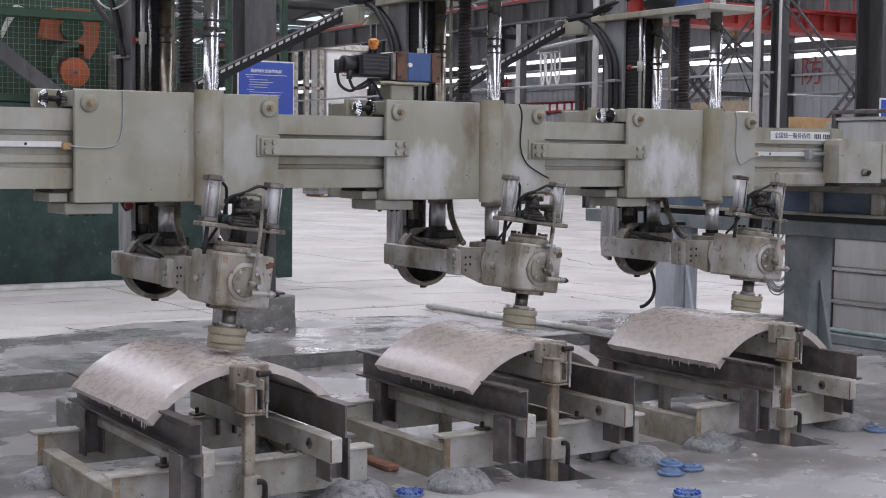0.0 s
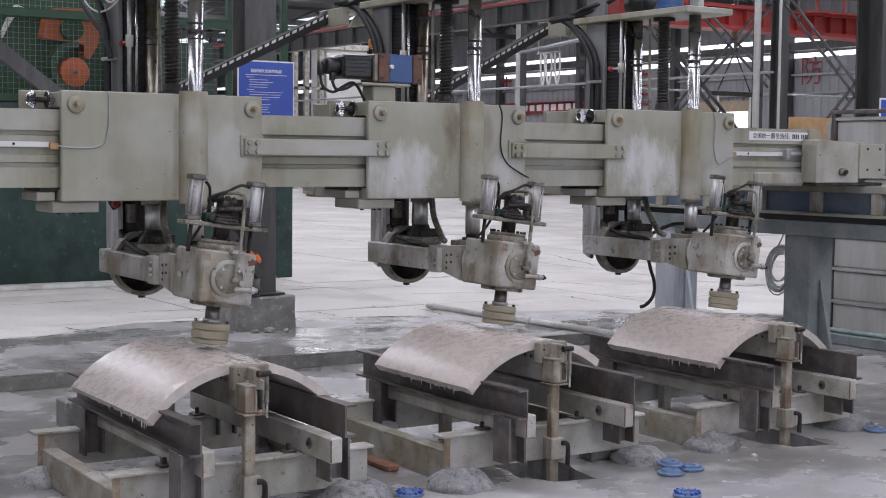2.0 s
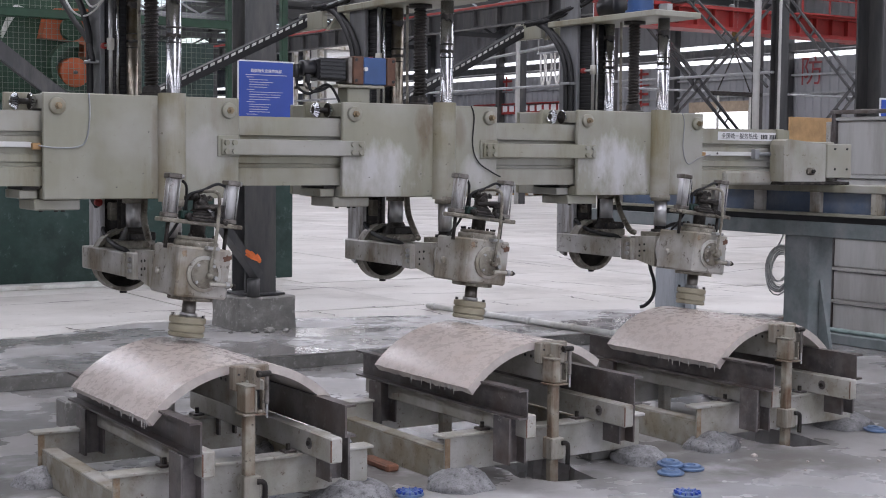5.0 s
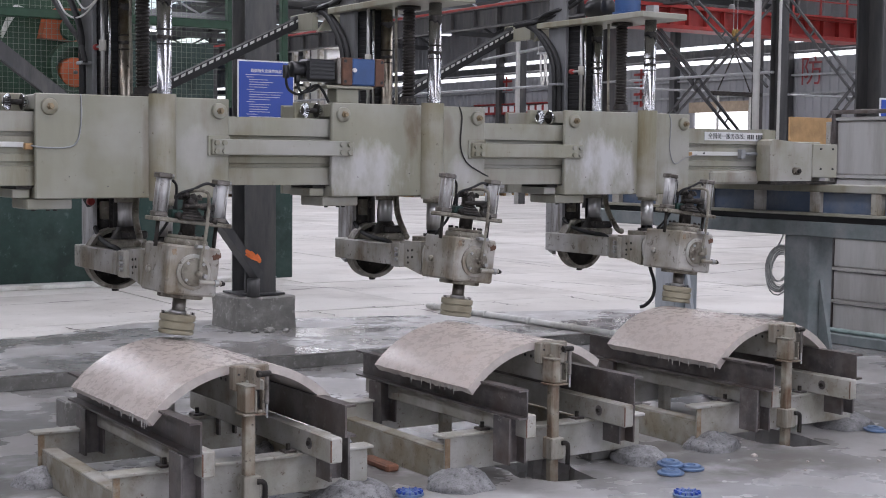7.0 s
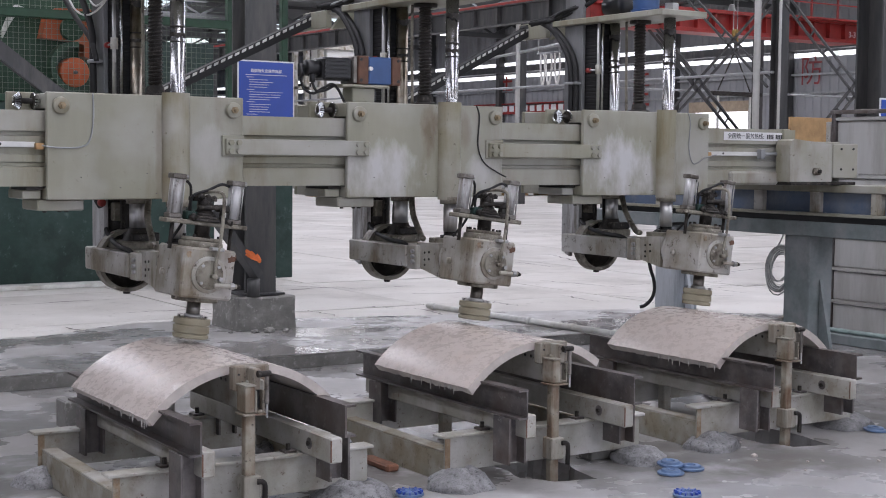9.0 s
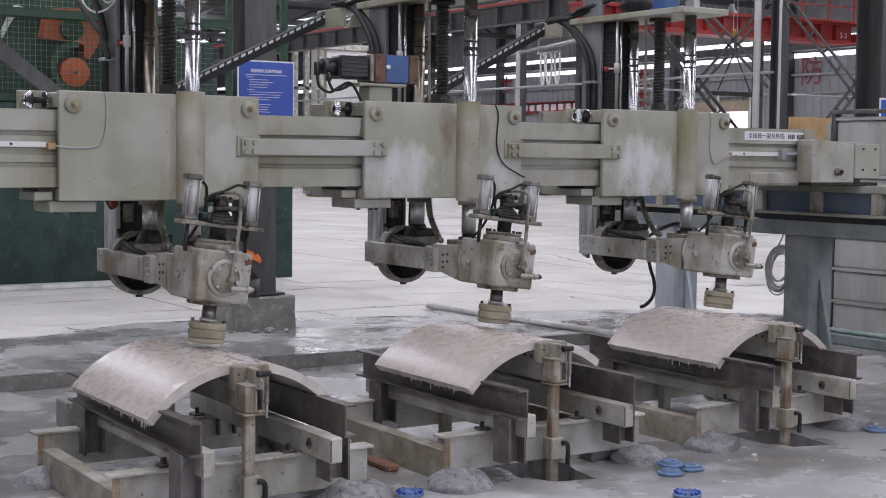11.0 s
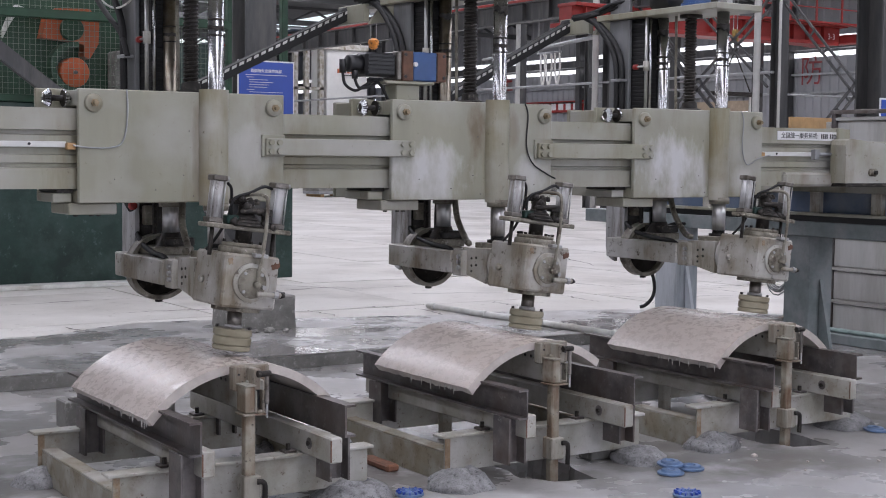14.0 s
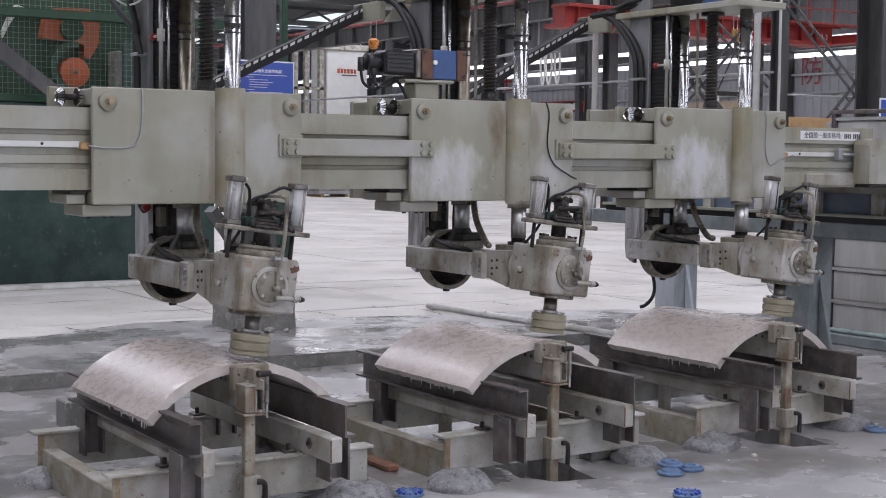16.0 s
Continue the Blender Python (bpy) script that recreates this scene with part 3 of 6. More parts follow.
def far_walls():
    wall = empty("wall_east", pose(38, 30, 0), "tall corrugated grey sheet wall with two window strips", "wall", kind="structure")
    bm = bmesh.new()
    y = -50.0
    poly = []
    while y < 80:
        poly += [(0, y), (0, y + 0.22), (0.05, y + 0.26), (0.05, y + 0.34), (0, y + 0.38)]
        y += 0.38
    poly = [(-p[0], p[1]) for p in poly]
    for z0, z1, name in ((0.0, 5.19, "sheet"), (5.36, 5.76, "sheet"), (5.92, ROOF + 1, "sheet")):
        bm = bmesh.new()
        a = [bm.verts.new((x, yy, z0)) for x, yy in poly]
        c = [bm.verts.new((x, yy, z1)) for x, yy in poly]
        for i in range(len(poly) - 1):
            bm.faces.new((a[i], c[i], c[i + 1], a[i + 1]))
        part(name, bm, WALLM, wall)
    part("backing", box(0.06, 0.3, -50, 80, 0, 5.1, 0), WALLM, wall)
    for z0, z1 in ((5.19, 5.36), (5.76, 5.92)):
        yy = -50.0
        while yy < 80:
            part("pane", box(0.02, 0.06, yy + 0.15, yy + 6.0 - 0.15, z0, z1, 0), DAY, wall)
            yy += 6.0
    for yy in range(-48, 80, 6):
        part("stanchion", box(-0.35, -0.06, yy - 0.14, yy + 0.14, 0, ROOF, 0), COLUMN, wall)
    part("wall_beam", box(-0.55, -0.1, -50, 80, 5.42, 5.68, 0), COLUMN, wall)
    for z in (1.35, 2.6, 3.9, 4.55):
        part("girt", box(-0.2, -0.06, -50, 80, z, z + 0.07, 0), GALV, wall)
    # far door opening with daylight
    part("doorway", box(-0.1, -0.05, 8.1, 10.9, 0.09, 3.35, 0), DAY, wall, "bright open doorway to the outside")
    part("lintel", box(-0.16, -0.04, 7.8, 11.2, 3.35, 3.75, 0), mat("lintel_tan", (0.42, 0.33, 0.24), 0.6), wall)
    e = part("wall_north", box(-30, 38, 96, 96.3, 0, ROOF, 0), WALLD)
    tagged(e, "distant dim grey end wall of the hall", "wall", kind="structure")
    # Unseen wall closes the hall; its opening is added for the fill lamp.
    s = empty("wall_south", pose(0, -12, 0), "plain grey sheet wall, unseen, with an opening added for fill light", "wall", kind="structure")
    part("lower_sheet", box(-30, 38.3, -0.3, 0, -0.4, 3.3, 0), WALLM, s)
    part("upper_sheet", box(-30, 38.3, -0.3, 0, 5.9, ROOF, 0), WALLM, s)
    part("end_sheet", box(-30, -13, -0.3, 0, 3.3, 5.9, 0), WALLM, s)
    part("end_sheet", box(21, 38.3, -0.3, 0, 3.3, 5.9, 0), WALLM, s)
    w = part("wall_west", box(-30.3, -30, -30, 96, -0.4, ROOF, 0), WALLM)
    tagged(w, "plain grey sheet wall", "wall", kind="structure")


def ceiling():
    bm = bmesh.new()
    edges = [-30.0]
    for x in SKYLIGHTS:
        edges += [x - 1.25, x + 1.25]
    edges.append(38.4)
    for a, c in zip(edges[::2], edges[1::2]):
        add_box(bm, a, c, -30, 96, ROOF, ROOF + 0.12, 0)
    for i in range(14):
        y = -12 + 8 * i
        add_box(bm, -30, 38, y - 0.1, y + 0.1, ROOF - 0.75, ROOF - 0.55, 0)
        add_box(bm, -30, 38, y - 0.1, y + 0.1, ROOF - 0.12, ROOF, 0)
        for k in range(34):
            x = -30 + 2 * k
            add_strut(bm, (x, y, ROOF - 0.6), (x + 1, y, ROOF - 0.1), 0.08, 0.08)
            add_strut(bm, (x + 1, y, ROOF - 0.1), (x + 2, y, ROOF - 0.6), 0.08, 0.08)
    c = part("ceiling", bm, ROOFM)
    tagged(c, "grey sheet roof on dark steel trusses with skylights", "ceiling", kind="structure")


def h_column(name, x, y, h, w, plinth, label):
    ob = empty(name, pose(x, y, BACK_Z), label, "column", "hall columns", "structure")
    t = 0.022
    if plinth:
        bm = box(-0.275, 0.275, -0.27, 0.27, 0, 0.29, 0.012)
        bmesh.ops.subdivide_edges(bm, edges=bm.edges[:], cuts=3, use_grid_fill=True)
        for v in bm.verts:
            v.co += Vector((noise.noise(v.co * 3), noise.noise(v.co * 4 + Vector((5, 0, 0))), 0.6 * noise.noise(v.co * 5 + Vector((0, 9, 0)))) if v.co.z > 0.02 else Vector()) * 0.022
        part("plinth", bm, CONC, ob, "chipped grey concrete plinth")
        part("base_plate", box(-0.2, 0.2, -0.2, 0.2, 0.295, 0.312), COLUMN, ob)
    z0 = 0.312 if plinth else 0
    bm = bmesh.new()
    add_prism(bm, [(p[0], p[1] - w / 2) for p in i_section(0, 0, w, w, t, 0.016)], "z", z0, h)
    part("shaft", bm, COLUMN, ob)
    return ob


hall()
far_walls()
ceiling()
h_column("column_a", 5.105, 10.92, ROOF - BACK_Z, 0.28, True, "dark grey steel H column on a chipped concrete plinth")


# ---- benches and stones ----
def bench(x0, group="stone benches"):
    ob = empty("stone_bench", pose(x0, 0, 0), "beige painted channel base with dark steel beams for a curved slab", "bench", group)
    for y0 in (5.58, 6.62):
        bm = box(-0.615, 0.60, y0, y0 + 0.012, 0.058, 0.222, 0.002)
        c = part("cross_channel", bm, FRAME, ob)
        part("upper_flange", box(-0.64, 0.625, y0 - 0.018, y0 + 0.075, 0.2222, 0.236, 0.003), FRAME, c)
        part("rust_edge", box(-0.6156, -0.585, y0 - 0.0014, y0 - 0.0002, 0.062, 0.2215, 0), RUSTS, c)
        part("lower_flange", box(-0.60, 0.60, y0 + 0.0122, y0 + 0.075, 0.058, 0.070, 0.003), FRAME, c)
    for sx in (-1, 1):
        a = sx * 0.60
        c = part("side_channel", box(min(a, a - sx * 0.012), max(a, a - sx * 0.012), 5.60, 6.61, 0.0, 0.142, 0.002), SOAKED, ob)
        part("side_flange", box(min(a, a - sx * 0.075), max(a, a - sx * 0.075), 5.60, 6.61, 0.1422, 0.155, 0.003), SOAKED, c)
        front = 5.28 if sx < 0 else 5.33
        part("steel_beam", prism(c_section(sx * 0.345, 0.338, 0.48, sx * 0.055, 0.010, 0.008), "y", front, 6.84), RUSTED, ob, "dark rolled steel channel beam")
        for y0 in (5.40, 6.60):
            bm = bmesh.new()
            add_prism(bm, [(p[1] + sx * (0.365 if sx < 0 else 0.350) - 0.05, p[0] + y0 + (0.0 if sx < 0 else 0.05)) for p in i_section(0, 0, 0.1, 0.13, 0.010, 0.008)], "z", 0.115 if sx < 0 else 0.135, 0.338)
            g = part("leg", bm, RUSTED, ob, "short dark steel post")
        a = 0.282 if sx > 0 else -0.303
        y0 = 5.29 if sx > 0 else 5.31
        t = part("tube_rail", box(a - 0.03, a + 0.03, y0, 6.85, 0.2385, 0.350, 0.006), FRAME, ob)
        part("rust_patch", cyl((a - 0.0318, y0 + 0.2, 0.295), (a - 0.0302, y0 + 0.2, 0.295), 0.026, seg=20), RUSTED, t)
        part("bolt", cyl((a - 0.042, y0 + 0.2, 0.295), (a - 0.0319, y0 + 0.2, 0.295), 0.011, seg=8), GREASE, t)
        part("rust_edge", box(a - 0.0306, a - 0.024, y0 - 0.0012, y0 + 0.001, 0.245, 0.340, 0), RUSTB, t)
        for y0 in (5.6, 6.64):
            c = part("clip", box(a - 0.10, a - 0.04, y0 - 0.01, y0 + 0.05, 0.2365, 0.247, 0.002), RUSTED, ob)
            part("clip_bolt", cyl((a - 0.07, y0 + 0.02, 0.247), (a - 0.07, y0 + 0.02, 0.275), 0.011, seg=6), GREASE, c)
    # spine under the crown, with the clamp post at the front
    bm = box(-0.04, 0.04, 5.505, 6.6, 0.455, 0.595, 0.006)
    part("spine", bm, FRAME, ob)
    # Black discs paint in the shade of the spine's holes.
    for i in range(4):
        part("hole", cyl((-0.0475, 5.62 + 0.05 * i, 0.57), (-0.0455, 5.62 + 0.05 * i, 0.57), 0.008, seg=10), BLACK, ob)
    part("post", box(-0.073, -0.024, 5.455, 5.498, -0.11, 0.56, 0.005), RUSTPOST, ob, "rust-streaked square post")
    part("post_rear", box(-0.03, 0.03, 6.5, 6.56, 0.0, 0.455, 0.006), FRAME, ob)
    part("clamp_plate", box(-0.092, 0.078, 5.53, 5.585, 0.548, 0.655, 0.006), POSTM, ob)
    part("clamp_bracket", box(-0.080, -0.034, 5.44, 5.53, 0.464, 0.578, 0.004), RUSTPOST, ob, "rusty clamp block")
    part("bracket_cap", box(-0.084, -0.030, 5.436, 5.529, 0.579, 0.586, 0.002), POSTM, ob)
    part("clamp_jaw", box(-0.033, -0.002, 5.452, 5.53, 0.560, 0.652, 0.004), POSTM, ob)
    for x in (-0.026, 0.010):
        part("slot_side", box(x - 0.005, x + 0.005, 5.446, 5.528, 0.462, 0.558, 0.002), POSTM, ob)
    part("slot_floor", box(-0.020, 0.004, 5.446, 5.528, 0.462, 0.474, 0.002), POSTM, ob)
    # Solid black block in place of the shaded slot.
    part("slot", box(-0.020, 0.004, 5.475, 5.527, 0.475, 0.558, 0.002), BLACK, ob, "black block for the shade inside the clamp slot")
    h = part("handle", box(0.012, 0.030, 5.432, 5.446, 0.500, 0.622, 0.004), DAMP, ob, "grey greasy latch strap")
    part("latch_pin", cyl((-0.012, 5.434, 0.632), (0.036, 5.434, 0.632), 0.013, seg=14, bev=0.003), GREASE, h, smooth=True)
    part("latch_nut", cyl((-0.026, 5.434, 0.632), (-0.013, 5.434, 0.632), 0.016, seg=6), GREASE, h)
    part("latch_rod", cyl((0.021, 5.439, 0.44), (0.021, 5.439, 0.4995), 0.006, seg=8), STEEL, h)
    part("collar", box(-0.088, 0.016, 5.434, 5.5295, 0.452, 0.4615, 0.002), RUSTPOST, ob)
    # Small black discs for the dark inside of the plate's holes.
    for x, z in ((-0.070, 0.62), (-0.052, 0.585), (0.062, 0.60)):
        part("plate_hole", cyl((x, 5.5275, z), (x, 5.5298, z), 0.005, seg=10), BLACK, ob)
    part("socket", box(-0.086, -0.006, 5.435, 5.512, 0.085, 0.192, 0.005), POSTM, ob)
    bm = tube([(-0.03, 5.425, 0.168), (-0.008, 5.42, 0.166), (0.004, 5.42, 0.145), (0.002, 5.42, 0.06)], 0.012)
    part("latch", bm, GREASE, ob, smooth=True)
    return ob


BENCH_X = (2.585, 4.226, 5.848)
first = bench(BENCH_X[0])
for x in BENCH_X[1:]:
    copy_thing(first, pose(x, 0, 0))


def slab(x0, y0, y1, seed, left, right):
    """A quarter-round stone panel, with a chipped lower edge and water drops on it."""
    rng = random.Random(seed)
    ro, ri = 0.591, 0.551
    left, right = radians(left), radians(right)
    zc = 0.655 - ro
    ob = empty("curved_stone_slab", pose(x0, 0, 0), "wet beige-pink curved stone panel lying crown up on steel beams", "stone slab", "curved stone slabs")
    bm = bmesh.new()
    n, k = 48, 30
    grid = []
    for j in range(k + 1):
        y = y0 + (y1 - y0) * j / k
        row = []
        for i in range(n + 1):
            a = -left + (left + right) * i / n
            jitter = 0
            if i in (0, n):
                jitter = 0.006 * noise.noise(Vector((y * 14 + seed * 7, i, 0)))
            if j in (0, k):
                y_ = y + 0.002 * noise.noise(Vector((a * 20, seed, j)))
            else:
                y_ = y
            row.append(bm.verts.new(((ro) * math.sin(a + jitter), y_, zc + ro * math.cos(a + jitter))))
        grid.append(row)
    for j in range(k):
        for i in range(n):
            f = bm.faces.new((grid[j][i], grid[j][i + 1], grid[j + 1][i + 1], grid[j + 1][i]))
    part("polished_face", bm, STONE, ob, smooth=True)
    bm = bmesh.new()
    rings = []
    for j in range(k + 1):
        y = y0 + (y1 - y0) * j / k
        rings.append([])
        for r in (ro - 0.0005, ri):
            line = []
            for i in range(n + 1):
                a = -left + (left + right) * i / n
                jitter = 0.006 * noise.noise(Vector((y * 14 + seed * 7, i, 0))) if i in (0, n) else 0
                if i in (0, n) and r == ri:
                    jitter += (0.012 + 0.02 * noise.noise(Vector((y * 22 + seed, 3, i)))) * (1 if i == n else -1)
                y_ = y + (0.002 * noise.noise(Vector((a * 20, seed, j))) if j in (0, k) else 0)
                line.append(bm.verts.new((r * math.sin(a + jitter), y_, zc + r * math.cos(a + jitter))))
            rings[-1].append(line)
    for j in range(k):
        for i in range(n):
            v = rings[j][1], rings[j + 1][1]
            bm.faces.new((v[0][i], v[1][i], v[1][i + 1], v[0][i + 1]))
        for i in (0, n):
            bm.faces.new((rings[j][0][i], rings[j + 1][0][i], rings[j + 1][1][i], rings[j][1][i]))
    for j in (0, k):
        for i in range(n):
            bm.faces.new((rings[j][0][i], rings[j][0][i + 1], rings[j][1][i + 1], rings[j][1][i]))
    bmesh.ops.recalc_face_normals(bm, faces=bm.faces[:])
    body = part("sawn_body", bm, STONE_EDGE, ob, "rough sawn stone edge")
    for i in range(16):
        y = y0 + (y1 - y0) * (0.03 + 0.62 * rng.random() ** 1.6)
        h = rng.uniform(0.008, 0.045)
        x, z = -0.575 * math.sin(left), zc + 0.575 * math.cos(left)
        part("drip", cyl((x, y, z - h), (x, y, z), 0.0012, 0.0045, seg=6), DRIP, body)
    return ob


SLAB_X = (2.585, 4.205, 5.855)
slab(SLAB_X[0], 5.62, 6.62, 1, 50.0, 47.0)
slab(SLAB_X[1], 5.60, 6.51, 2, 49.5, 37.5)
slab(SLAB_X[2], 5.62, 6.56, 3, 49.5, 46.0)


# ---- the grinding machine ----
HEADS = ((2.143, 6.367, 1.797), (3.804, 6.367, 1.797), (5.446, 6.367, 1.797))
ROWS_Y = [(0, 0.0), (1, 0.0955), (2, 0.191), (3, 0.2862), (4, 0.3807), (5, 0.476), (5.8, 0.5523), (6.2, 0.589), (6.5, 0.610), (6.72, 0.616), (7, 0.604), (7.3, 0.5815),
          (7.5, 0.563), (8, 0.516), (9, 0.4205), (10, 0.325), (11, 0.2295), (12, 0.135), (13, 0.0385), (14, -0.0570), (15, -0.153), (16, -0.250)]
TILT = pose(0.535, -0.42, -0.80, 0, 7.0, 0)


def stacked(name, parent, rows, material, seg=32, label="", m=None):
    """A turned body: rows of (z, radius) round the z axis."""
    bm = bmesh.new()
    rings = [[bm.verts.new((r * math.cos(a), r * math.sin(a), z)) for a in (2 * math.pi * i / seg for i in range(seg))] for z, r in rows]
    for a, c in zip(rings, rings[1:]):
        for i in range(seg):
            bm.faces.new((a[i], a[(i + 1) % seg], c[(i + 1) % seg], c[i]))
    bm.faces.new(rings[0][::-1])
    bm.faces.new(rings[-1])
    bmesh.ops.recalc_face_normals(bm, faces=bm.faces[:])
    ob = part(name, bm, material, parent, label, smooth=True)
    if m is not None:
        ob.matrix_local = m
    return ob


def grinding_head(m):
    ob = empty("grinding_head", m, "beige painted grinding carriage with chrome columns, arm and spinning wheel", "grinding head", "grinding heads")
    # carriage
    bm = bmesh.new()
    add_box(bm, -0.069, 0.97, 0.0, 0.028, -0.46, 0.066, 0.005)
    part("front_plate", bm, BEIGE, ob, "beige painted steel plate with rust and grey stains")
    bm = bmesh.new()
    add_box(bm, -0.065, 0.96, 0.029, 0.62, -0.015, 0.060, 0.004)
    part("top_block", bm, BEIGE, ob)
    bm = bmesh.new()
    add_box(bm, -0.065, 0.96, 0.029, 0.62, -0.46, -0.402, 0.004)
    part("bottom_block", bm, BEIGE, ob)
    bm = bmesh.new()
    add_box(bm, -0.10, 0.13, 0.05, 0.32, -0.515, -0.461, 0.006)
    part("roller_block", bm, BEIGE, ob)
    part("end_block", box(-0.165, -0.075, 0.08, 0.33, -0.458, -0.415, 0.004), BEIGE, ob)
    # Dark block stands for the shaded gap over the end block.
    part("wiper", box(-0.150, -0.070, 0.07, 0.34, -0.414, -0.397, 0.002), GREASE, ob, "dark block painted in for the shaded gap above the end block")
    for x in (-0.055, 0.02, 0.055):
        part("block_bolt", cyl((x, 0.09, -0.524), (x, 0.09, -0.515), 0.011, seg=8), GREASE, ob)
    part("rear_plate", box(-0.069, 0.97, 0.621, 0.65, -0.46, 0.066, 0.005), BEIGE, ob)
    bm = bmesh.new()
    bm2 = [(0.593 + 0.074 * math.sin(a), -0.001 - 0.062 * math.cos(a)) for a in (math.pi * (-0.5 + i / 20) for i in range(21))]
    add_prism(bm, bm2[::-1], "z", -0.475, 0.080)
    part("column_boss", bm, BOSSM, ob, smooth=True)
    for x, z in ((0.10, -0.35), (0.47, -0.12), (0.44, -0.33), (0.30, -0.40), (0.85, -0.38), (0.49, -0.43)):
        part("plate_screw", cyl((x, -0.003, z), (x, 0.0, z), 0.0032, seg=8), RUSTED, ob)
    for x in (0.0, 0.91):
        b = part("bolt_boss", cyl((x, -0.022, 0), (x, 0.0, 0), 0.040, 0.043, seg=28, bev=0.003), BEIGE, ob, smooth=True)
        part("bolt", cyl((x, -0.052, 0), (x, -0.022, 0), 0.011, seg=12), BRASS, b)
        part("nut", cyl((x, -0.034, 0), (x, -0.0225, 0), 0.019, seg=6), BRASS, b)
    # bevel gears on the top left
    for x, w in ((-0.160, -1), (-0.100, 1)):
        g = part("gear", cyl((x, 0.13, 0.022), (x + w * 0.026, 0.13, 0.022), 0.040, 0.022, seg=20), GREASE, ob, "dark bevel gear with bright teeth")
        bm = bmesh.new()
        for i in range(16):
            t = 2 * math.pi * i / 16
            add_strut(bm, (x + w * 0.028, 0.13 + 0.022 * math.cos(t), 0.022 + 0.022 * math.sin(t)), (x + w * 0.004, 0.13 + 0.040 * math.cos(t), 0.022 + 0.040 * math.sin(t)), 0.007, 0.008)
        part("teeth", bm, BRIGHT, g)
    part("gear_shaft", cyl((-0.16, 0.13, 0.022), (-0.03, 0.13, 0.022), 0.014, seg=16), GREASE, ob, smooth=True)
    part("gear_bracket", box(-0.21, -0.07, 0.18, 0.21, -0.024, 0.068), BEIGE, ob)
    # columns and screw
    for y, cx, mtl in ((-0.014, 0.600, CHROME), (0.50, 0.576, SMEARED)):
        c = part("column", cyl((cx, y, -0.70), (cx, y, 0.66), 0.038 if y < 0 else 0.036, seg=32), mtl, ob, "polished chrome column with grease rings", smooth=True)
        r0 = 0.038 if y < 0 else 0.036
        for z, h_ in ((0.335, 0.006), (0.41, 0.008)):
            part("grease_ring", cyl((cx, y, z), (cx, y, z + h_), r0 + 0.0012, seg=32), GREASE, c, smooth=True)
        for k, (z, h_, span_) in enumerate(((0.375, 0.045, 1.0), (0.575, 0.075, 0.8))):
            bm = bmesh.new()
            lo_, hi_ = [], []
            for q in range(33):
                t = 2 * math.pi * q / 32
                w = noise.noise(Vector((1.7 * math.cos(t), 1.7 * math.sin(t), 3.1 * k + y * 7)))
                v_ = noise.noise(Vector((3.3 * math.cos(t), 3.3 * math.sin(t), 1.1 + k + y * 5)))
                rr = r0 + 0.0016
                lo_.append(bm.verts.new((cx + rr * math.cos(t), y + rr * math.sin(t), z - h_ * (0.18 + 0.55 * max(0, w)))))
                hi_.append(bm.verts.new((cx + rr * math.cos(t), y + rr * math.sin(t), z + h_ * (0.12 + 0.5 * max(0, v_)) * span_)))
            for q in range(32):
                bm.faces.new((lo_[q], lo_[q + 1], hi_[q + 1], hi_[q]))
            part("grease_smear", bm, GREASE, c, "black grease smear", smooth=True)
        if y < 0:
            part("sleeve", cyl((cx, y, -0.660), (cx, y, -0.5005), 0.0405, seg=32), BRIGHTSLEEVE, c, "bright chrome sleeve", smooth=True)
        if y > 0:
            part("sleeve", cyl((cx, y, -0.635), (cx, y, -0.458), 0.044, seg=32), BRIGHTSLEEVE, c, "bright chrome sleeve", smooth=True)
            stacked("boot", c, [(-0.70, 0.085), (-0.68, 0.075), (-0.65, 0.056), (-0.63, 0.048)], GREASE, 24, m=pose(cx, y, 0))
        part("seal", cyl((cx, y, -0.715), (cx, y, -0.68), 0.058, seg=24), GREASE, c, smooth=True)
        part("gland", cyl((cx, y, -0.50), (cx, y, -0.461), 0.062, seg=24), GRIMY, c, smooth=True)
    bm = bmesh.new()
    turns, seg = 30, 12
    path = [(0.583 + 0.034 * math.cos(2 * math.pi * i / seg), 0.25 + 0.034 * math.sin(2 * math.pi * i / seg), 0.07 + 0.59 * i / (turns * seg)) for i in range(turns * seg + 1)]
    add_tube(bm, path, 0.0062, 5, 1)
    part("screw_thread", bm, GREASE, ob, "dark greasy lead screw", smooth=True)
    part("screw_core", cyl((0.583, 0.25, 0.06), (0.583, 0.25, 0.66), 0.032, seg=16), GREASE, ob, smooth=True)
    stacked("screw_nut", ob, [(0.0, 0.075), (0.02, 0.07), (0.025, 0.05), (0.06, 0.045)], GREASE, 16, m=pose(0.583, 0.25, 0.061))
    part("screw_flange", cyl((0.583, 0.25, 0.640), (0.583, 0.25, 0.6605), 0.07, seg=20), GREASE, ob, smooth=True)
    # rear slide: grey column, black bellows, rods
    part("slide_plate", box(0.458, 0.485, 0.69, 0.885, -0.458, 0.95, 0.004), COLDPLATE, ob, "grey steel slide plate")
    skirt = [(0.70, -0.459), (0.885, -0.459), (0.885, -0.80), (0.875, -0.85), (0.84, -0.885), (0.795, -0.90), (0.795, -0.739), (0.70, -0.739)]
    part("slide_skirt", prism(skirt, "x", 0.456, 0.482), CYLM, ob, "whitish rounded guard sheet")
    bel = part("bellows", box(0.492, 0.605, 0.545, 0.76, -0.42, 0.66, 0.003), RUBBER, ob, "black folded rubber bellows")
    fold = None
    for i in range(44):
        z = -0.41 + 0.024 * i
        if fold is None:
            q = part("fold", box(0.489, 0.608, 0.541, 0.764, 0, 0.019, 0.003), RUBBER, bel)
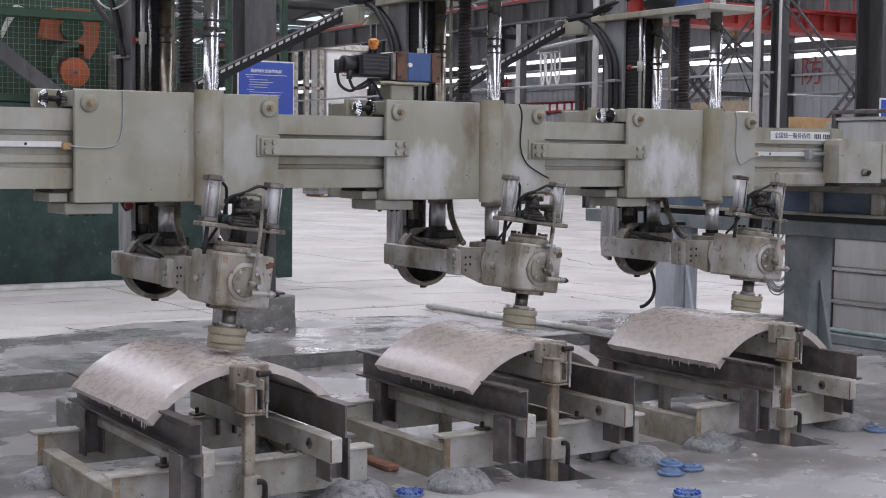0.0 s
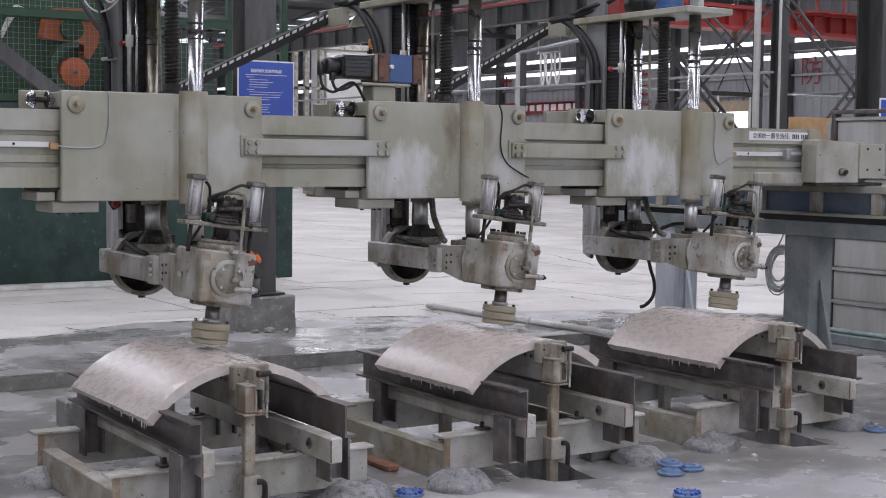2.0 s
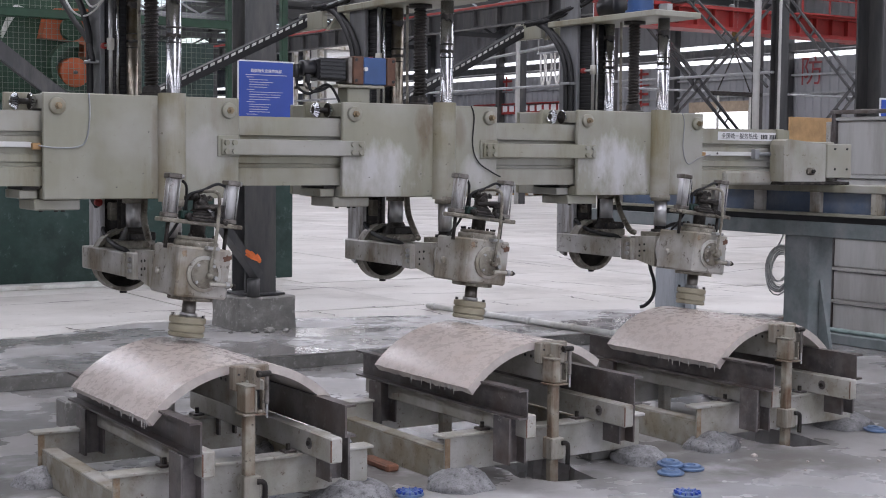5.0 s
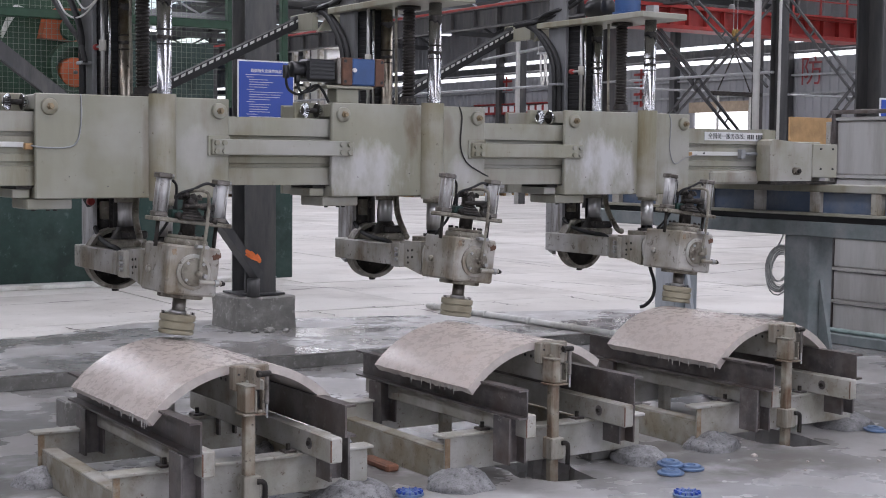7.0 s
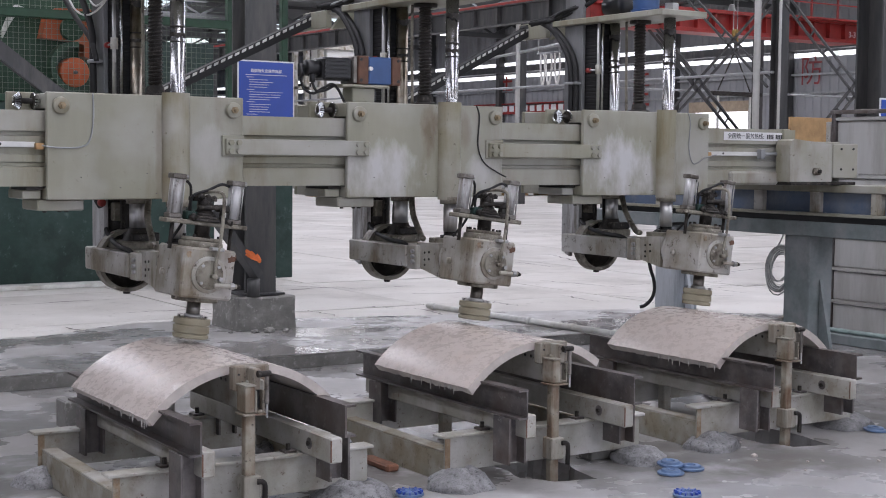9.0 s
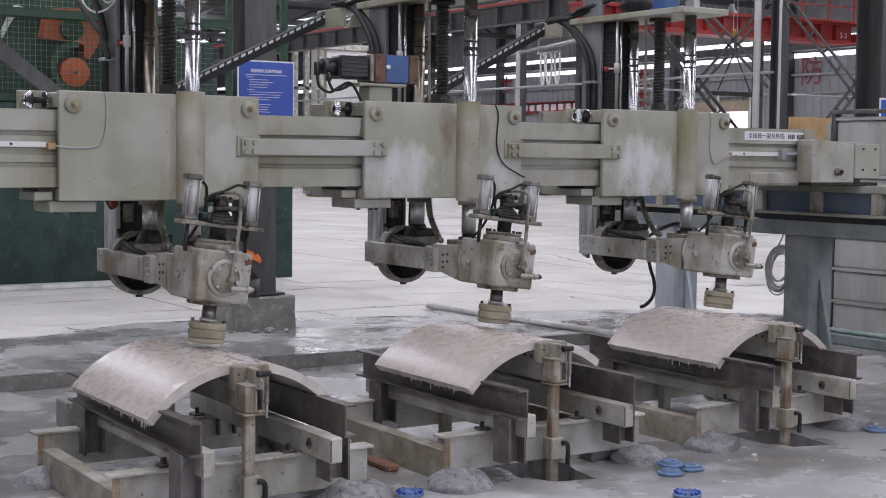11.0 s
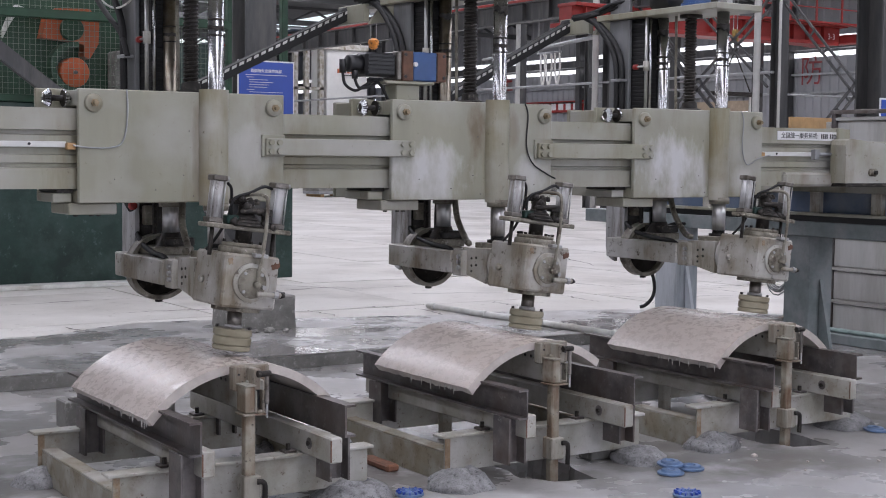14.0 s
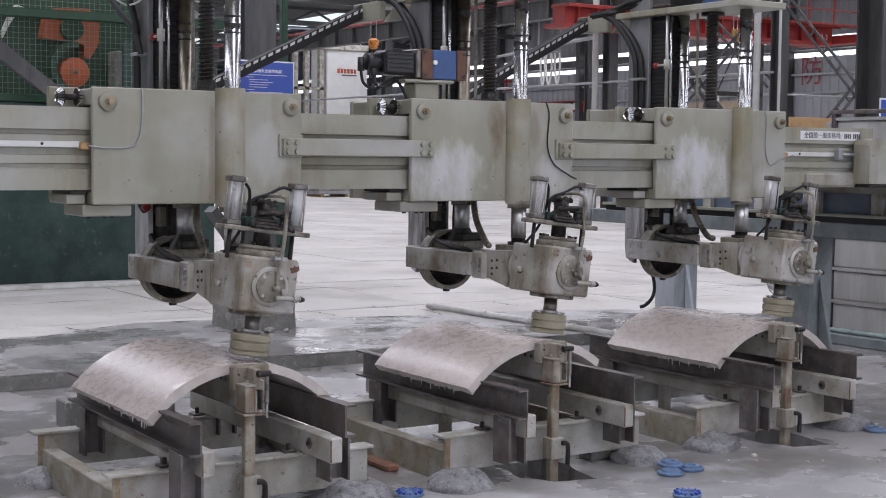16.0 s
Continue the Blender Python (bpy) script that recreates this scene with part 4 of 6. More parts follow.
            fold = q.data
        else:
            q = new("fold", fold)
            q.parent = bel
        q.matrix_local = pose(0, 0, z)
    part("guide_rod", cyl((0.455, 0.515, 0.062), (0.455, 0.515, 0.66), 0.011, seg=14), STEEL, ob, smooth=True)
    part("rod_clamp", cyl((0.455, 0.515, 0.325), (0.455, 0.515, 0.385), 0.020, seg=12), PALE, ob, smooth=True)
    part("guide_rod", cyl((0.500, 0.528, 0.06), (0.500, 0.528, 0.66), 0.009, seg=14), CHROME, ob, smooth=True)
    part("red_knob", cyl((0.455, 0.60, 0.352), (0.455, 0.635, 0.352), 0.017, seg=14, bev=0.004), RED, ob, smooth=True)
    part("cross_rod", cyl((0.455, 0.62, 0.352), (0.455, 0.515, 0.352), 0.007, seg=8), STEEL, ob)
    part("grey_hose", tube([(0.56, 0.36, 0.66), (0.55, 0.345, 0.5), (0.555, 0.35, 0.3), (0.55, 0.335, 0.06)], 0.009), GRIMY, ob, "dirty pale hose", smooth=True)
    part("red_cap", cyl((0.44, 0.67, -0.50), (0.44, 0.70, -0.50), 0.022, seg=14, bev=0.004), RED, ob, smooth=True)
    # top plate over the columns
    bm = bmesh.new()
    add_box(bm, 0.42, 0.80, -0.14, 0.98, 0.661, 0.70, 0.005)
    part("top_plate", bm, BEIGE, ob)
    part("column_nut", cyl((0.597, -0.03, 0.70), (0.597, -0.03, 0.75), 0.045, seg=6), STEEL, ob)
    # drive belt arm
    bm = bmesh.new()
    add_prism(bm, [(-0.17, -0.905), (0.06, -0.86), (0.06, -0.725), (-0.17, -0.715)], "x", 0.42, 0.66)
    part("arm", bm, PALE, ob, "pale worn steel arm")
    bm = box(0.38, 0.64, 0.12, 0.79, -0.865, -0.742, 0.006)
    part("belt_box", bm, CASTING, ob)
    b = part("flange_block", box(0.39, 0.68, 0.02, 0.12, -0.875, -0.735, 0.006), PALE, ob)
    for z in (-0.77, -0.80, -0.83):
        part("bolt", cyl((0.375, 0.045, z), (0.39, 0.045, z), 0.012, seg=8), STEEL, b)
    for y, z in ((-0.03, -0.775), (-0.03, -0.815), (-0.075, -0.77), (-0.075, -0.81), (-0.03, -0.845)):
        part("stud", cyl((0.416, y, z), (0.4215, y, z), 0.007, seg=8), GREASE, ob)
    part("arm_cap", box(0.45, 0.66, 0.40, 0.62, -0.742, -0.700, 0.004), GRIMY, ob)
    part("arm_seat", box(0.50, 0.69, -0.10, 0.06, -0.735, -0.695, 0.004), GRIMY, ob)
    # motor drum with guard ring behind the belt box
    bm = bmesh.new()
    n = 40
    for r0, r1, y0, y1 in ((0.150, 0.172, 0.59, 0.67),):
        ringv = []
        for y, r in ((y0, r0), (y0, r1), (y1, r1), (y1, r0)):
            ringv.append([bm.verts.new((0.56 + r * math.cos(2 * math.pi * i / n), y, -0.815 + r * math.sin(2 * math.pi * i / n))) for i in range(n)])
        for a, c in zip(ringv, ringv[1:] + ringv[:1]):
            for i in range(n):
                bm.faces.new((a[i], a[(i + 1) % n], c[(i + 1) % n], c[i]))
    bmesh.ops.recalc_face_normals(bm, faces=bm.faces[:])
    part("guard_ring", bm, GRIMY, ob, smooth=True)
    bm = cyl((0.56, 0.635, -0.815), (0.56, 0.70, -0.815), 0.1495, seg=40)
    part("pulley", bm, GREASE, ob, "black pulley inside the guard", smooth=True)
    part("pulley_hub", cyl((0.56, 0.605, -0.815), (0.56, 0.64, -0.815), 0.06, seg=24, bev=0.006), GREASE, ob, smooth=True)
    part("drain", cyl((0.56, 0.63, -1.0), (0.56, 0.63, -0.98), 0.02, seg=10), GREASE, ob)
    part("column_flange", box(0.52, 0.675, 0.42, 0.58, -0.70, -0.655, 0.008), GREASE, ob)
    part("motor", cyl((0.56, 0.77, -0.72), (0.56, 0.77, -0.46), 0.085, seg=28, bev=0.01), GREASE, ob, smooth=True)
    part("motor_box", box(0.50, 0.56, 0.66, 0.74, -0.60, -0.50, 0.006), GRIMY, ob)
    part("bracket", box(0.53, 0.55, 0.62, 0.645, -0.72, -0.46, 0.003), GREASE, ob)
    part("hose", tube([(0.50, 0.88, -0.46), (0.48, 0.80, -0.58), (0.47, 0.68, -0.66), (0.46, 0.58, -0.70), (0.43, 0.36, -0.725), (0.42, 0.20, -0.735), (0.42, 0.10, -0.78)], 0.014), RUBBER, ob, "black hose", smooth=True)
    part("hose", tube([(0.62, 0.45, -0.46), (0.58, 0.36, -0.58), (0.56, 0.24, -0.69), (0.50, 0.12, -0.705)], 0.018), GRIMY, ob, "grey dirty hose", smooth=True)
    part("hose", tube([(0.60, 0.60, -0.45), (0.58, 0.58, -0.60), (0.58, 0.57, -0.70)], 0.015), RUBBER, ob, smooth=True)
    # hanging cables of the slide
    for k, dx in enumerate((0.0, 0.012)):
        part("cable", tube([(0.42 + dx, 1.10 - 0.02 * k, 0.70), (0.43 + dx, 0.99 - 0.02 * k, 0.645), (0.43 + dx, 0.87 - 0.035 * k, 0.535), (0.43 + dx, 0.80 - 0.04 * k, 0.43), (0.425 + dx, 0.77 - 0.04 * k, 0.32), (0.425 + dx, 0.765 - 0.04 * k, 0.10), (0.425 + dx, 0.765 - 0.04 * k, -0.40), (0.44 + dx, 0.70, -0.52)], 0.019), RUBBER, ob, "black cable hose", smooth=True)
    part("cable_tie", box(0.40, 0.457, 0.70, 0.80, 0.262, 0.280, 0.003), GALV, ob)
    # tilted spindle unit
    u = part("spindle_box", box(-0.135, 0.135, -0.13, 0.20, -0.122, 0.120, 0.010), CASTING, ob, "worn pale cast spindle housing")
    u.matrix_local = TILT
    def sub(name, bm, mtl, label="", smooth=True):
        return part(name, bm, mtl, u, label, smooth)
    sub("pivot_drum", cyl((0, 0.2, 0.0), (0, 0.245, 0.0), 0.118, seg=32, bev=0.006), PALE)
    sub("side_boss", cyl((-0.15, 0.10, -0.015), (-0.135, 0.10, -0.015), 0.017, seg=16), PALE)
    for cx, cz, r, mtl, s in ((0.112, 0.078, 0.016, RUSTB, 2.4), (-0.108, 0.085, 0.014, RUSTS, 3.3)):
        ring = []
        for k in range(40):
            t = 2 * math.pi * k / 40
            w = 1 + 0.7 * noise.noise(Vector((3 * math.cos(t), 3 * math.sin(t), s)))
            ring.append((cx + r * w * math.cos(t), cz + r * w * math.sin(t)))
        bm = prism(ring, "y", -0.1325, -0.126)
        sub("stain", bm, mtl, "red rust stain", smooth=False)
    sub("cover_ring", cyl((0.0, -0.141, -0.005), (0.0, -0.130, -0.005), 0.088, seg=36, bev=0.002), CASTING, "greasy round cover")
    sub("cover_disc", cyl((0.0, -0.152, -0.005), (0.0, -0.1412, -0.005), 0.070, seg=36, bev=0.003), GRIMY)
    for i in range(4):
        a = math.pi / 4 + math.pi / 2 * i
        sub("cover_bolt", cyl((0.058 * math.cos(a), -0.160, -0.005 + 0.058 * math.sin(a)), (0.058 * math.cos(a), -0.152, -0.005 + 0.058 * math.sin(a)), 0.008, seg=6), STEEL, smooth=False)
    sub("tap", cyl((0.015, -0.19, -0.01), (0.015, -0.152, -0.01), 0.013, seg=12), GRIMY)
    sub("tap_nut", cyl((0.05, -0.175, -0.02), (0.05, -0.152, -0.02), 0.011, seg=6), STEEL, smooth=False)
    sub("nozzle_pipe", tube([(0.02, -0.168, -0.05), (0.07, -0.172, -0.05), (0.135, -0.172, -0.048)], 0.011), PALE)
    sub("nozzle", cyl((0.10, -0.172, -0.049), (0.12, -0.172, -0.049), 0.017, seg=8), STEEL, smooth=False)
    sub("nozzle_tip", cyl((0.135, -0.172, -0.048), (0.155, -0.172, -0.05), 0.015, 0.008, seg=10), GREASE)
    sub("water_pipe", tube([(0.018, -0.165, -0.02), (0.02, -0.165, 0.06), (0.03, -0.165, 0.2), (0.032, -0.15, 0.35), (0.03, -0.12, 0.39), (0.015, -0.05, 0.395), (-0.01, 0.02, 0.38), (-0.02, 0.03, 0.33)], 0.0085), GRIMY, "thin bent water pipe")
    sub("pipe_clip", box(-0.012, 0.055, -0.172, -0.13, 0.112, 0.13, 0.004), STEEL)
    sub("red_valve", cyl((0.128, -0.10, 0.085), (0.146, -0.105, 0.088), 0.014, seg=10), RUSTB)
    sub("gland_plate", cyl((0, 0, -0.142), (0, 0, -0.118), 0.112, seg=36, bev=0.004), GRIMY)
    sub("top_cap", cyl((0, 0, 0.112), (0, 0, 0.150), 0.108, seg=36, bev=0.006), GRIMY)
    sub("cap_ring", cyl((0, 0, 0.150), (0, 0, 0.168), 0.097, seg=36, bev=0.004), GRIMY)
    for i in range(8):
        a = math.pi / 4 * i
        sub("cap_bolt", cyl((0.09 * math.cos(a), 0.09 * math.sin(a), 0.168), (0.09 * math.cos(a), 0.09 * math.sin(a), 0.18), 0.009, seg=6), GREASE, smooth=False)
    sub("quill", cyl((0, 0, 0.165), (0, 0, 0.34), 0.038, seg=24), GREASE)
    sub("yoke", box(-0.21, 0.215, -0.05, 0.05, 0.225, 0.247, 0.005), GRIMY, "greasy cross yoke", smooth=False)
    for k, (z, r) in enumerate(((0.247, 0.088), (0.261, 0.076), (0.275, 0.062), (0.288, 0.048))):
        sub("boot_fold", cyl((0, 0, z), (0, 0, z + 0.0135), r, r * 0.9, seg=24, bev=0.003), GREASE, "black rubber boot ring" if k == 0 else "")
    sub("union", cyl((0, 0, 0.29), (0, 0, 0.365), 0.026, seg=10), GREASE)
    sub("union_nut", cyl((0, 0, 0.34), (0, 0, 0.36), 0.038, seg=6), GREASE, smooth=False)
    sub("union_arm", cyl((-0.08, 0.02, 0.35), (0.05, -0.02, 0.36), 0.012, seg=10), GREASE)
    lumps = random.Random(31)
    for k in range(16):
        bm = bmesh.new()
        bmesh.ops.create_icosphere(bm, subdivisions=2, radius=1)
        s = lumps.uniform(0.010, 0.024)
        c = Vector((lumps.uniform(-0.13, 0.12), lumps.uniform(-0.05, 0.01), lumps.choice((0.252, 0.258, 0.262, 0.30, 0.335, 0.365))))
        c.x *= 1.0 if c.z < 0.27 else 0.33
        for v in bm.verts:
            v.co = c + v.co * s * (1 + 0.6 * noise.noise(v.co * 1.7 + Vector((k, 0, 0))))
        sub("grease_clot", bm, GREASE, "dark clotted grease")
    sub("hose_tee", cyl((-0.05, -0.045, 0.31), (0.07, -0.05, 0.325), 0.013, seg=10), GREASE)
    sub("valve_block", box(-0.105, -0.045, -0.035, 0.02, 0.2475, 0.29, 0.006), GREEN, "dark green valve block", smooth=False)
    sub("flow_block", box(0.058, 0.112, -0.04, 0.01, 0.30, 0.335, 0.004), GREASE, smooth=False)
    sub("flow_stem", cyl((0.085, -0.015, 0.2475), (0.085, -0.015, 0.30), 0.012, seg=10), GREASE)
    for x in (-0.158, 0.150):
        sub("air_cylinder", cyl((x, 0, 0.272), (x, 0, 0.436), 0.033, seg=28), CYLM, "dull aluminium air cylinder")
        sub("cylinder_cap", box(x - 0.036, x + 0.036, -0.036, 0.036, 0.436, 0.462, 0.005), DAMP, smooth=False)
        sub("cylinder_foot", box(x - 0.035, x + 0.035, -0.035, 0.035, 0.248, 0.272, 0.004), DAMP, smooth=False)
        sub("cylinder_rod", cyl((x, 0, 0.10), (x, 0, 0.225), 0.010, seg=12), GREASE)
        for sx in (-0.029, 0.029):
            sub("tie_rod", cyl((x + sx, -0.029, 0.27), (x + sx, -0.029, 0.44), 0.004, seg=8), STEEL)
        sub("fitting", cyl((x + 0.036, 0, 0.45), (x + 0.056, 0, 0.45), 0.011, seg=8), STEEL)
    sub("air_hose", tube([(0.115, 0, 0.43), (0.06, -0.03, 0.435), (-0.0, -0.02, 0.40), (-0.07, 0.0, 0.36), (-0.06, 0.02, 0.27)], 0.007), RUBBER)
    sub("air_hose", tube([(-0.105, 0, 0.43), (-0.07, 0.03, 0.40), (-0.06, 0.05, 0.30), (-0.10, 0.05, 0.20), (-0.13, 0.1, 0.12)], 0.007), RUBBER)
    sub("spindle", cyl((0, 0, -0.235), (0, 0, -0.142), 0.034, seg=24), DAMP)
    return ob


def wheel_part(head):
    """The spinning wheel under a head, a part with its own motion."""
    w = stacked("grinding_wheel", head, [(-0.105, 0.082), (-0.100, 0.087), (-0.085, 0.087), (-0.083, 0.080), (-0.079, 0.080), (-0.077, 0.088), (-0.046, 0.088), (-0.043, 0.081),
                                         (-0.038, 0.081), (-0.036, 0.089), (-0.012, 0.089), (-0.008, 0.086), (-0.006, 0.05)], WHEELM, 40, "tan resin grinding wheel with dark grooves")
    for i in range(4):
        a = math.pi / 2 * i + 0.4
        part("lug", cyl((0.076 * math.cos(a), 0.076 * math.sin(a), -0.010), (0.076 * math.cos(a), 0.076 * math.sin(a), 0.006), 0.008, seg=8), GREASE, w)
    part("wheel_hub", cyl((0, 0, -0.012), (0, 0, 0.012), 0.042, seg=20), STEEL, w, smooth=True)
    return w


head_one = grinding_head(Matrix.Translation(HEADS[0]))
heads = [head_one] + [copy_thing(head_one, Matrix.Translation(p)) for p in HEADS[1:]]
for h, paint in zip(heads, PLATES):
    for o in h.children:
        if o.name.split(".")[0] == "front_plate":
            o.material_slots[0].link = "OBJECT"
            o.material_slots[0].material = paint
chrome_rear = [o for o in heads[2].children if o.name.split(".")[0] == "column"]
for o in chrome_rear:
    o.material_slots[0].link = "OBJECT"
    o.material_slots[0].material = CHROME
for o in [o for o in heads[0].children if o.name.split(".")[0] == "cable"][1:]:
    bpy.data.objects.remove(o)
wheels = [wheel_part(h) for h in heads]
WHEEL_AT = TILT @ pose(0, 0, -0.217)


def crossbeam():
    ob = empty("crossbeam", Matrix.Translation(HEADS[0]), "long beige painted gantry beam with grooves and a white scale", "gantry beam")
    x0, x1 = -2.6, 5.12
    prof = [(0.05, -0.025), (0.05, -0.125), (0.085, -0.128), (0.085, -0.145), (0.07, -0.15), (0.07, -0.183), (0.085, -0.187), (0.085, -0.236), (0.07, -0.24), (0.07, -0.275),
            (0.085, -0.28), (0.085, -0.296), (0.05, -0.30), (0.05, -0.395), (0.40, -0.395), (0.40, -0.025)]
    part("beam", prism(prof, "x", x0, x1), BEIGE, ob)
    part("scale", box(x0, -0.11, 0.05, 0.0845, -0.205, -0.178, 0.002), WHITE, ob, "white aluminium scale")
    part("scale", box(4.32, 4.92, 0.05, 0.0845, -0.205, -0.178, 0.002), WHITE, ob)
    for x in (-0.28, -1.2, 4.45):
        part("screw", cyl((x, 0.047, -0.19), (x, 0.05, -0.19), 0.007, seg=10), BLACK, ob)
    part("sensor", box(-0.115, -0.075, 0.02, 0.05, -0.215, -0.183, 0.003), TAN, ob, "tan sensor block")
    part("sensor", box(4.28, 4.32, 0.02, 0.05, -0.215, -0.183, 0.003), TAN, ob)
    # link bars between the carriages
    for a in (0.0, 1.661):
        w = 1.661 if a == 0 else 1.642
        b = part("link_bar", box(a + 0.86, a + w + 0.055, -0.030, -0.002, -0.232, -0.148, 0.004), BEIGE, ob)
        for x in (a + 0.885, a + 0.93, a + w - 0.02, a + w + 0.03):
            for z in (-0.168, -0.212):
                part("bolt_head", cyl((x, -0.046, z), (x, -0.030, z), 0.015, seg=6), BEIGE, b)
        part("link_plate", box(a + 0.845, a + 0.97, -0.012, -0.0015, -0.24, -0.13, 0.003), BEIGE, b)
    # end of the beam: name strip, switch rod, wheel truck
    b = part("name_strip", box(4.45, 5.06, 0.046, 0.0498, -0.102, -0.046, 0.001), SIGNW, ob, "white strip with dark lettering")
    text_mesh("全国统一服务热线:", 0.040, INK, b, pose(4.65, 0.0455, -0.075, 90, 0, 0), bold=0.0002, spread=1.05)
    for i in range(10):
        if i not in (4,):
            part("bar", box(4.845 + 0.0165 * i, 4.856 + 0.0165 * i, 0.0445, 0.0458, -0.09, -0.06, 0), INK, b)
    part("switch_rod", cyl((4.80, 0.03, -0.19), (4.98, 0.03, -0.19), 0.012, seg=12), GALV, ob, smooth=True)
    part("switch_body", box(4.76, 4.80, 0.01, 0.05, -0.225, -0.16, 0.003), GALV, ob)
    for z in (-0.15, -0.235):
        part("switch_roller", cyl((4.97, 0.0, z), (4.97, 0.045, z), 0.024, seg=16), GALV, ob, smooth=True)
    part("end_flange", box(4.99, 5.05, 0.03, 0.42, -0.30, -0.02, 0.004), BEIGE, ob)
    part("lower_lip", box(4.50, 5.03, 0.02, 0.40, -0.398, -0.308, 0.014), DUSTY, ob)
    cover = [(4.92, -0.375), (5.325, -0.375), (5.325, -0.118), (5.10, -0.100), (4.96, -0.088), (4.93, -0.10), (4.92, -0.13)]
    t = part("end_truck", prism(cover, "y", -0.10, 0.03), DUSTY, ob, "dusty beige sheet cover of the end carriage")
    part("truck_body", box(5.06, 5.56, 0.032, 0.55, -0.375, -0.10, 0.008), BEIGE, t)
    part("truck_bolt", cyl((5.16, -0.135, -0.305), (5.16, -0.10, -0.305), 0.026, seg=14), GRIMY, t, smooth=True)
    part("bolt_head", cyl((5.16, -0.150, -0.305), (5.16, -0.135, -0.305), 0.015, seg=6), GREASE, t)
    part("truck_plate", box(5.326, 5.57, -0.112, 0.03, -0.350, -0.116, 0.005), BEIGE, t)
    for x in (5.40, 5.52):
        for z in (-0.15, -0.29):
            part("plate_screw", cyl((x, -0.118, z), (x, -0.112, z), 0.008, seg=8), BLACK, t)
    part("truck_lip", box(4.93, 5.57, -0.10, 0.9, -0.398, -0.376, 0.004), GREASE, t)
    # signal wires on the carriages
    for k, dx in enumerate((0.0, 1.661, 3.303)):
        if k == 0:
            pts = [(0.16, -0.004, 0.066), (0.162, -0.006, -0.05), (0.145, -0.006, -0.16), (0.10, -0.008, -0.20), (-0.02, -0.01, -0.205), (-0.09, 0.01, -0.195)]
        else:
            pts = [(dx + 0.78, -0.004, 0.066), (dx + 0.80, -0.006, 0.0), (dx + 0.79, -0.008, -0.16), (dx + 0.83, -0.012, -0.26), (dx + 0.93, -0.012, -0.32 if k == 1 else -0.22), (dx + (0.99 if k == 1 else 1.03), -0.01, -0.345 if k == 1 else -0.2)]
        part("signal_wire", tube(pts, 0.0034 if k == 2 else 0.0042, 6), RUBBER if k == 1 else GALV, ob, smooth=True)
    return ob


beam_thing = crossbeam()


# ---- the side rail on posts ----
RAIL_END = 9.25


def side_rail():
    ob = empty("rail_girder", pose(7.70, 0, 0), "grey-green rail girder on posts with blue infill panels", "rail girder")
    part("top_flange", box(-0.14, 0.2, -4, RAIL_END, 1.345, 1.397, 0.004), BEIGE, ob)
    part("bottom_flange", box(-0.16, 0.2, -4, RAIL_END, 1.178, 1.20, 0.004), BEIGE, ob)
    part("web_panel", box(-0.09, -0.07, -4, RAIL_END, 1.20, 1.345, 0), DULLBLUE, ob, "dull blue sheet infill")
    y = 1.475
    while y < RAIL_END:
        part("web_post", box(-0.135, -0.091, y - 0.045, y + 0.045, 1.20, 1.345, 0.003), PALE, ob)
        y += 0.545
    # Black strip filling the gap between bottom flange and under beam.
    part("rail_pad", box(-0.12, 0.18, -4, RAIL_END, 1.135, 1.178, 0), BLACK, ob)
    part("under_beam", box(-0.14, 0.18, -4, RAIL_END + 0.25, 1.03, 1.135, 0.005), TEAL, ob)
    for y in (4.0, 7.10, 8.50):
        # The far leg is coloured paler, for the light that falls on it.
        g = part("leg", box(-0.11, 0.13, y - 0.12, y + 0.12, 0, 1.03, 0.006), LIT_TEAL if y > 8 else TEAL, ob, "grey-green steel post" if y < 8 else "grey-green steel post in paler paint for the light on it")
        part("gusset", prism([(y - 0.13, 0.72), (y - 0.13, 0.0), (y - 0.30, 0.0), (y - 0.27, 0.1)], "x", -0.01, 0.02), LIT_TEAL if y > 8 else TEAL, g)
        part("base", box(-0.2, 0.22, y - 0.32, y + 0.2, 0.0, 0.02), TEAL, g)
    return ob


side_rail()


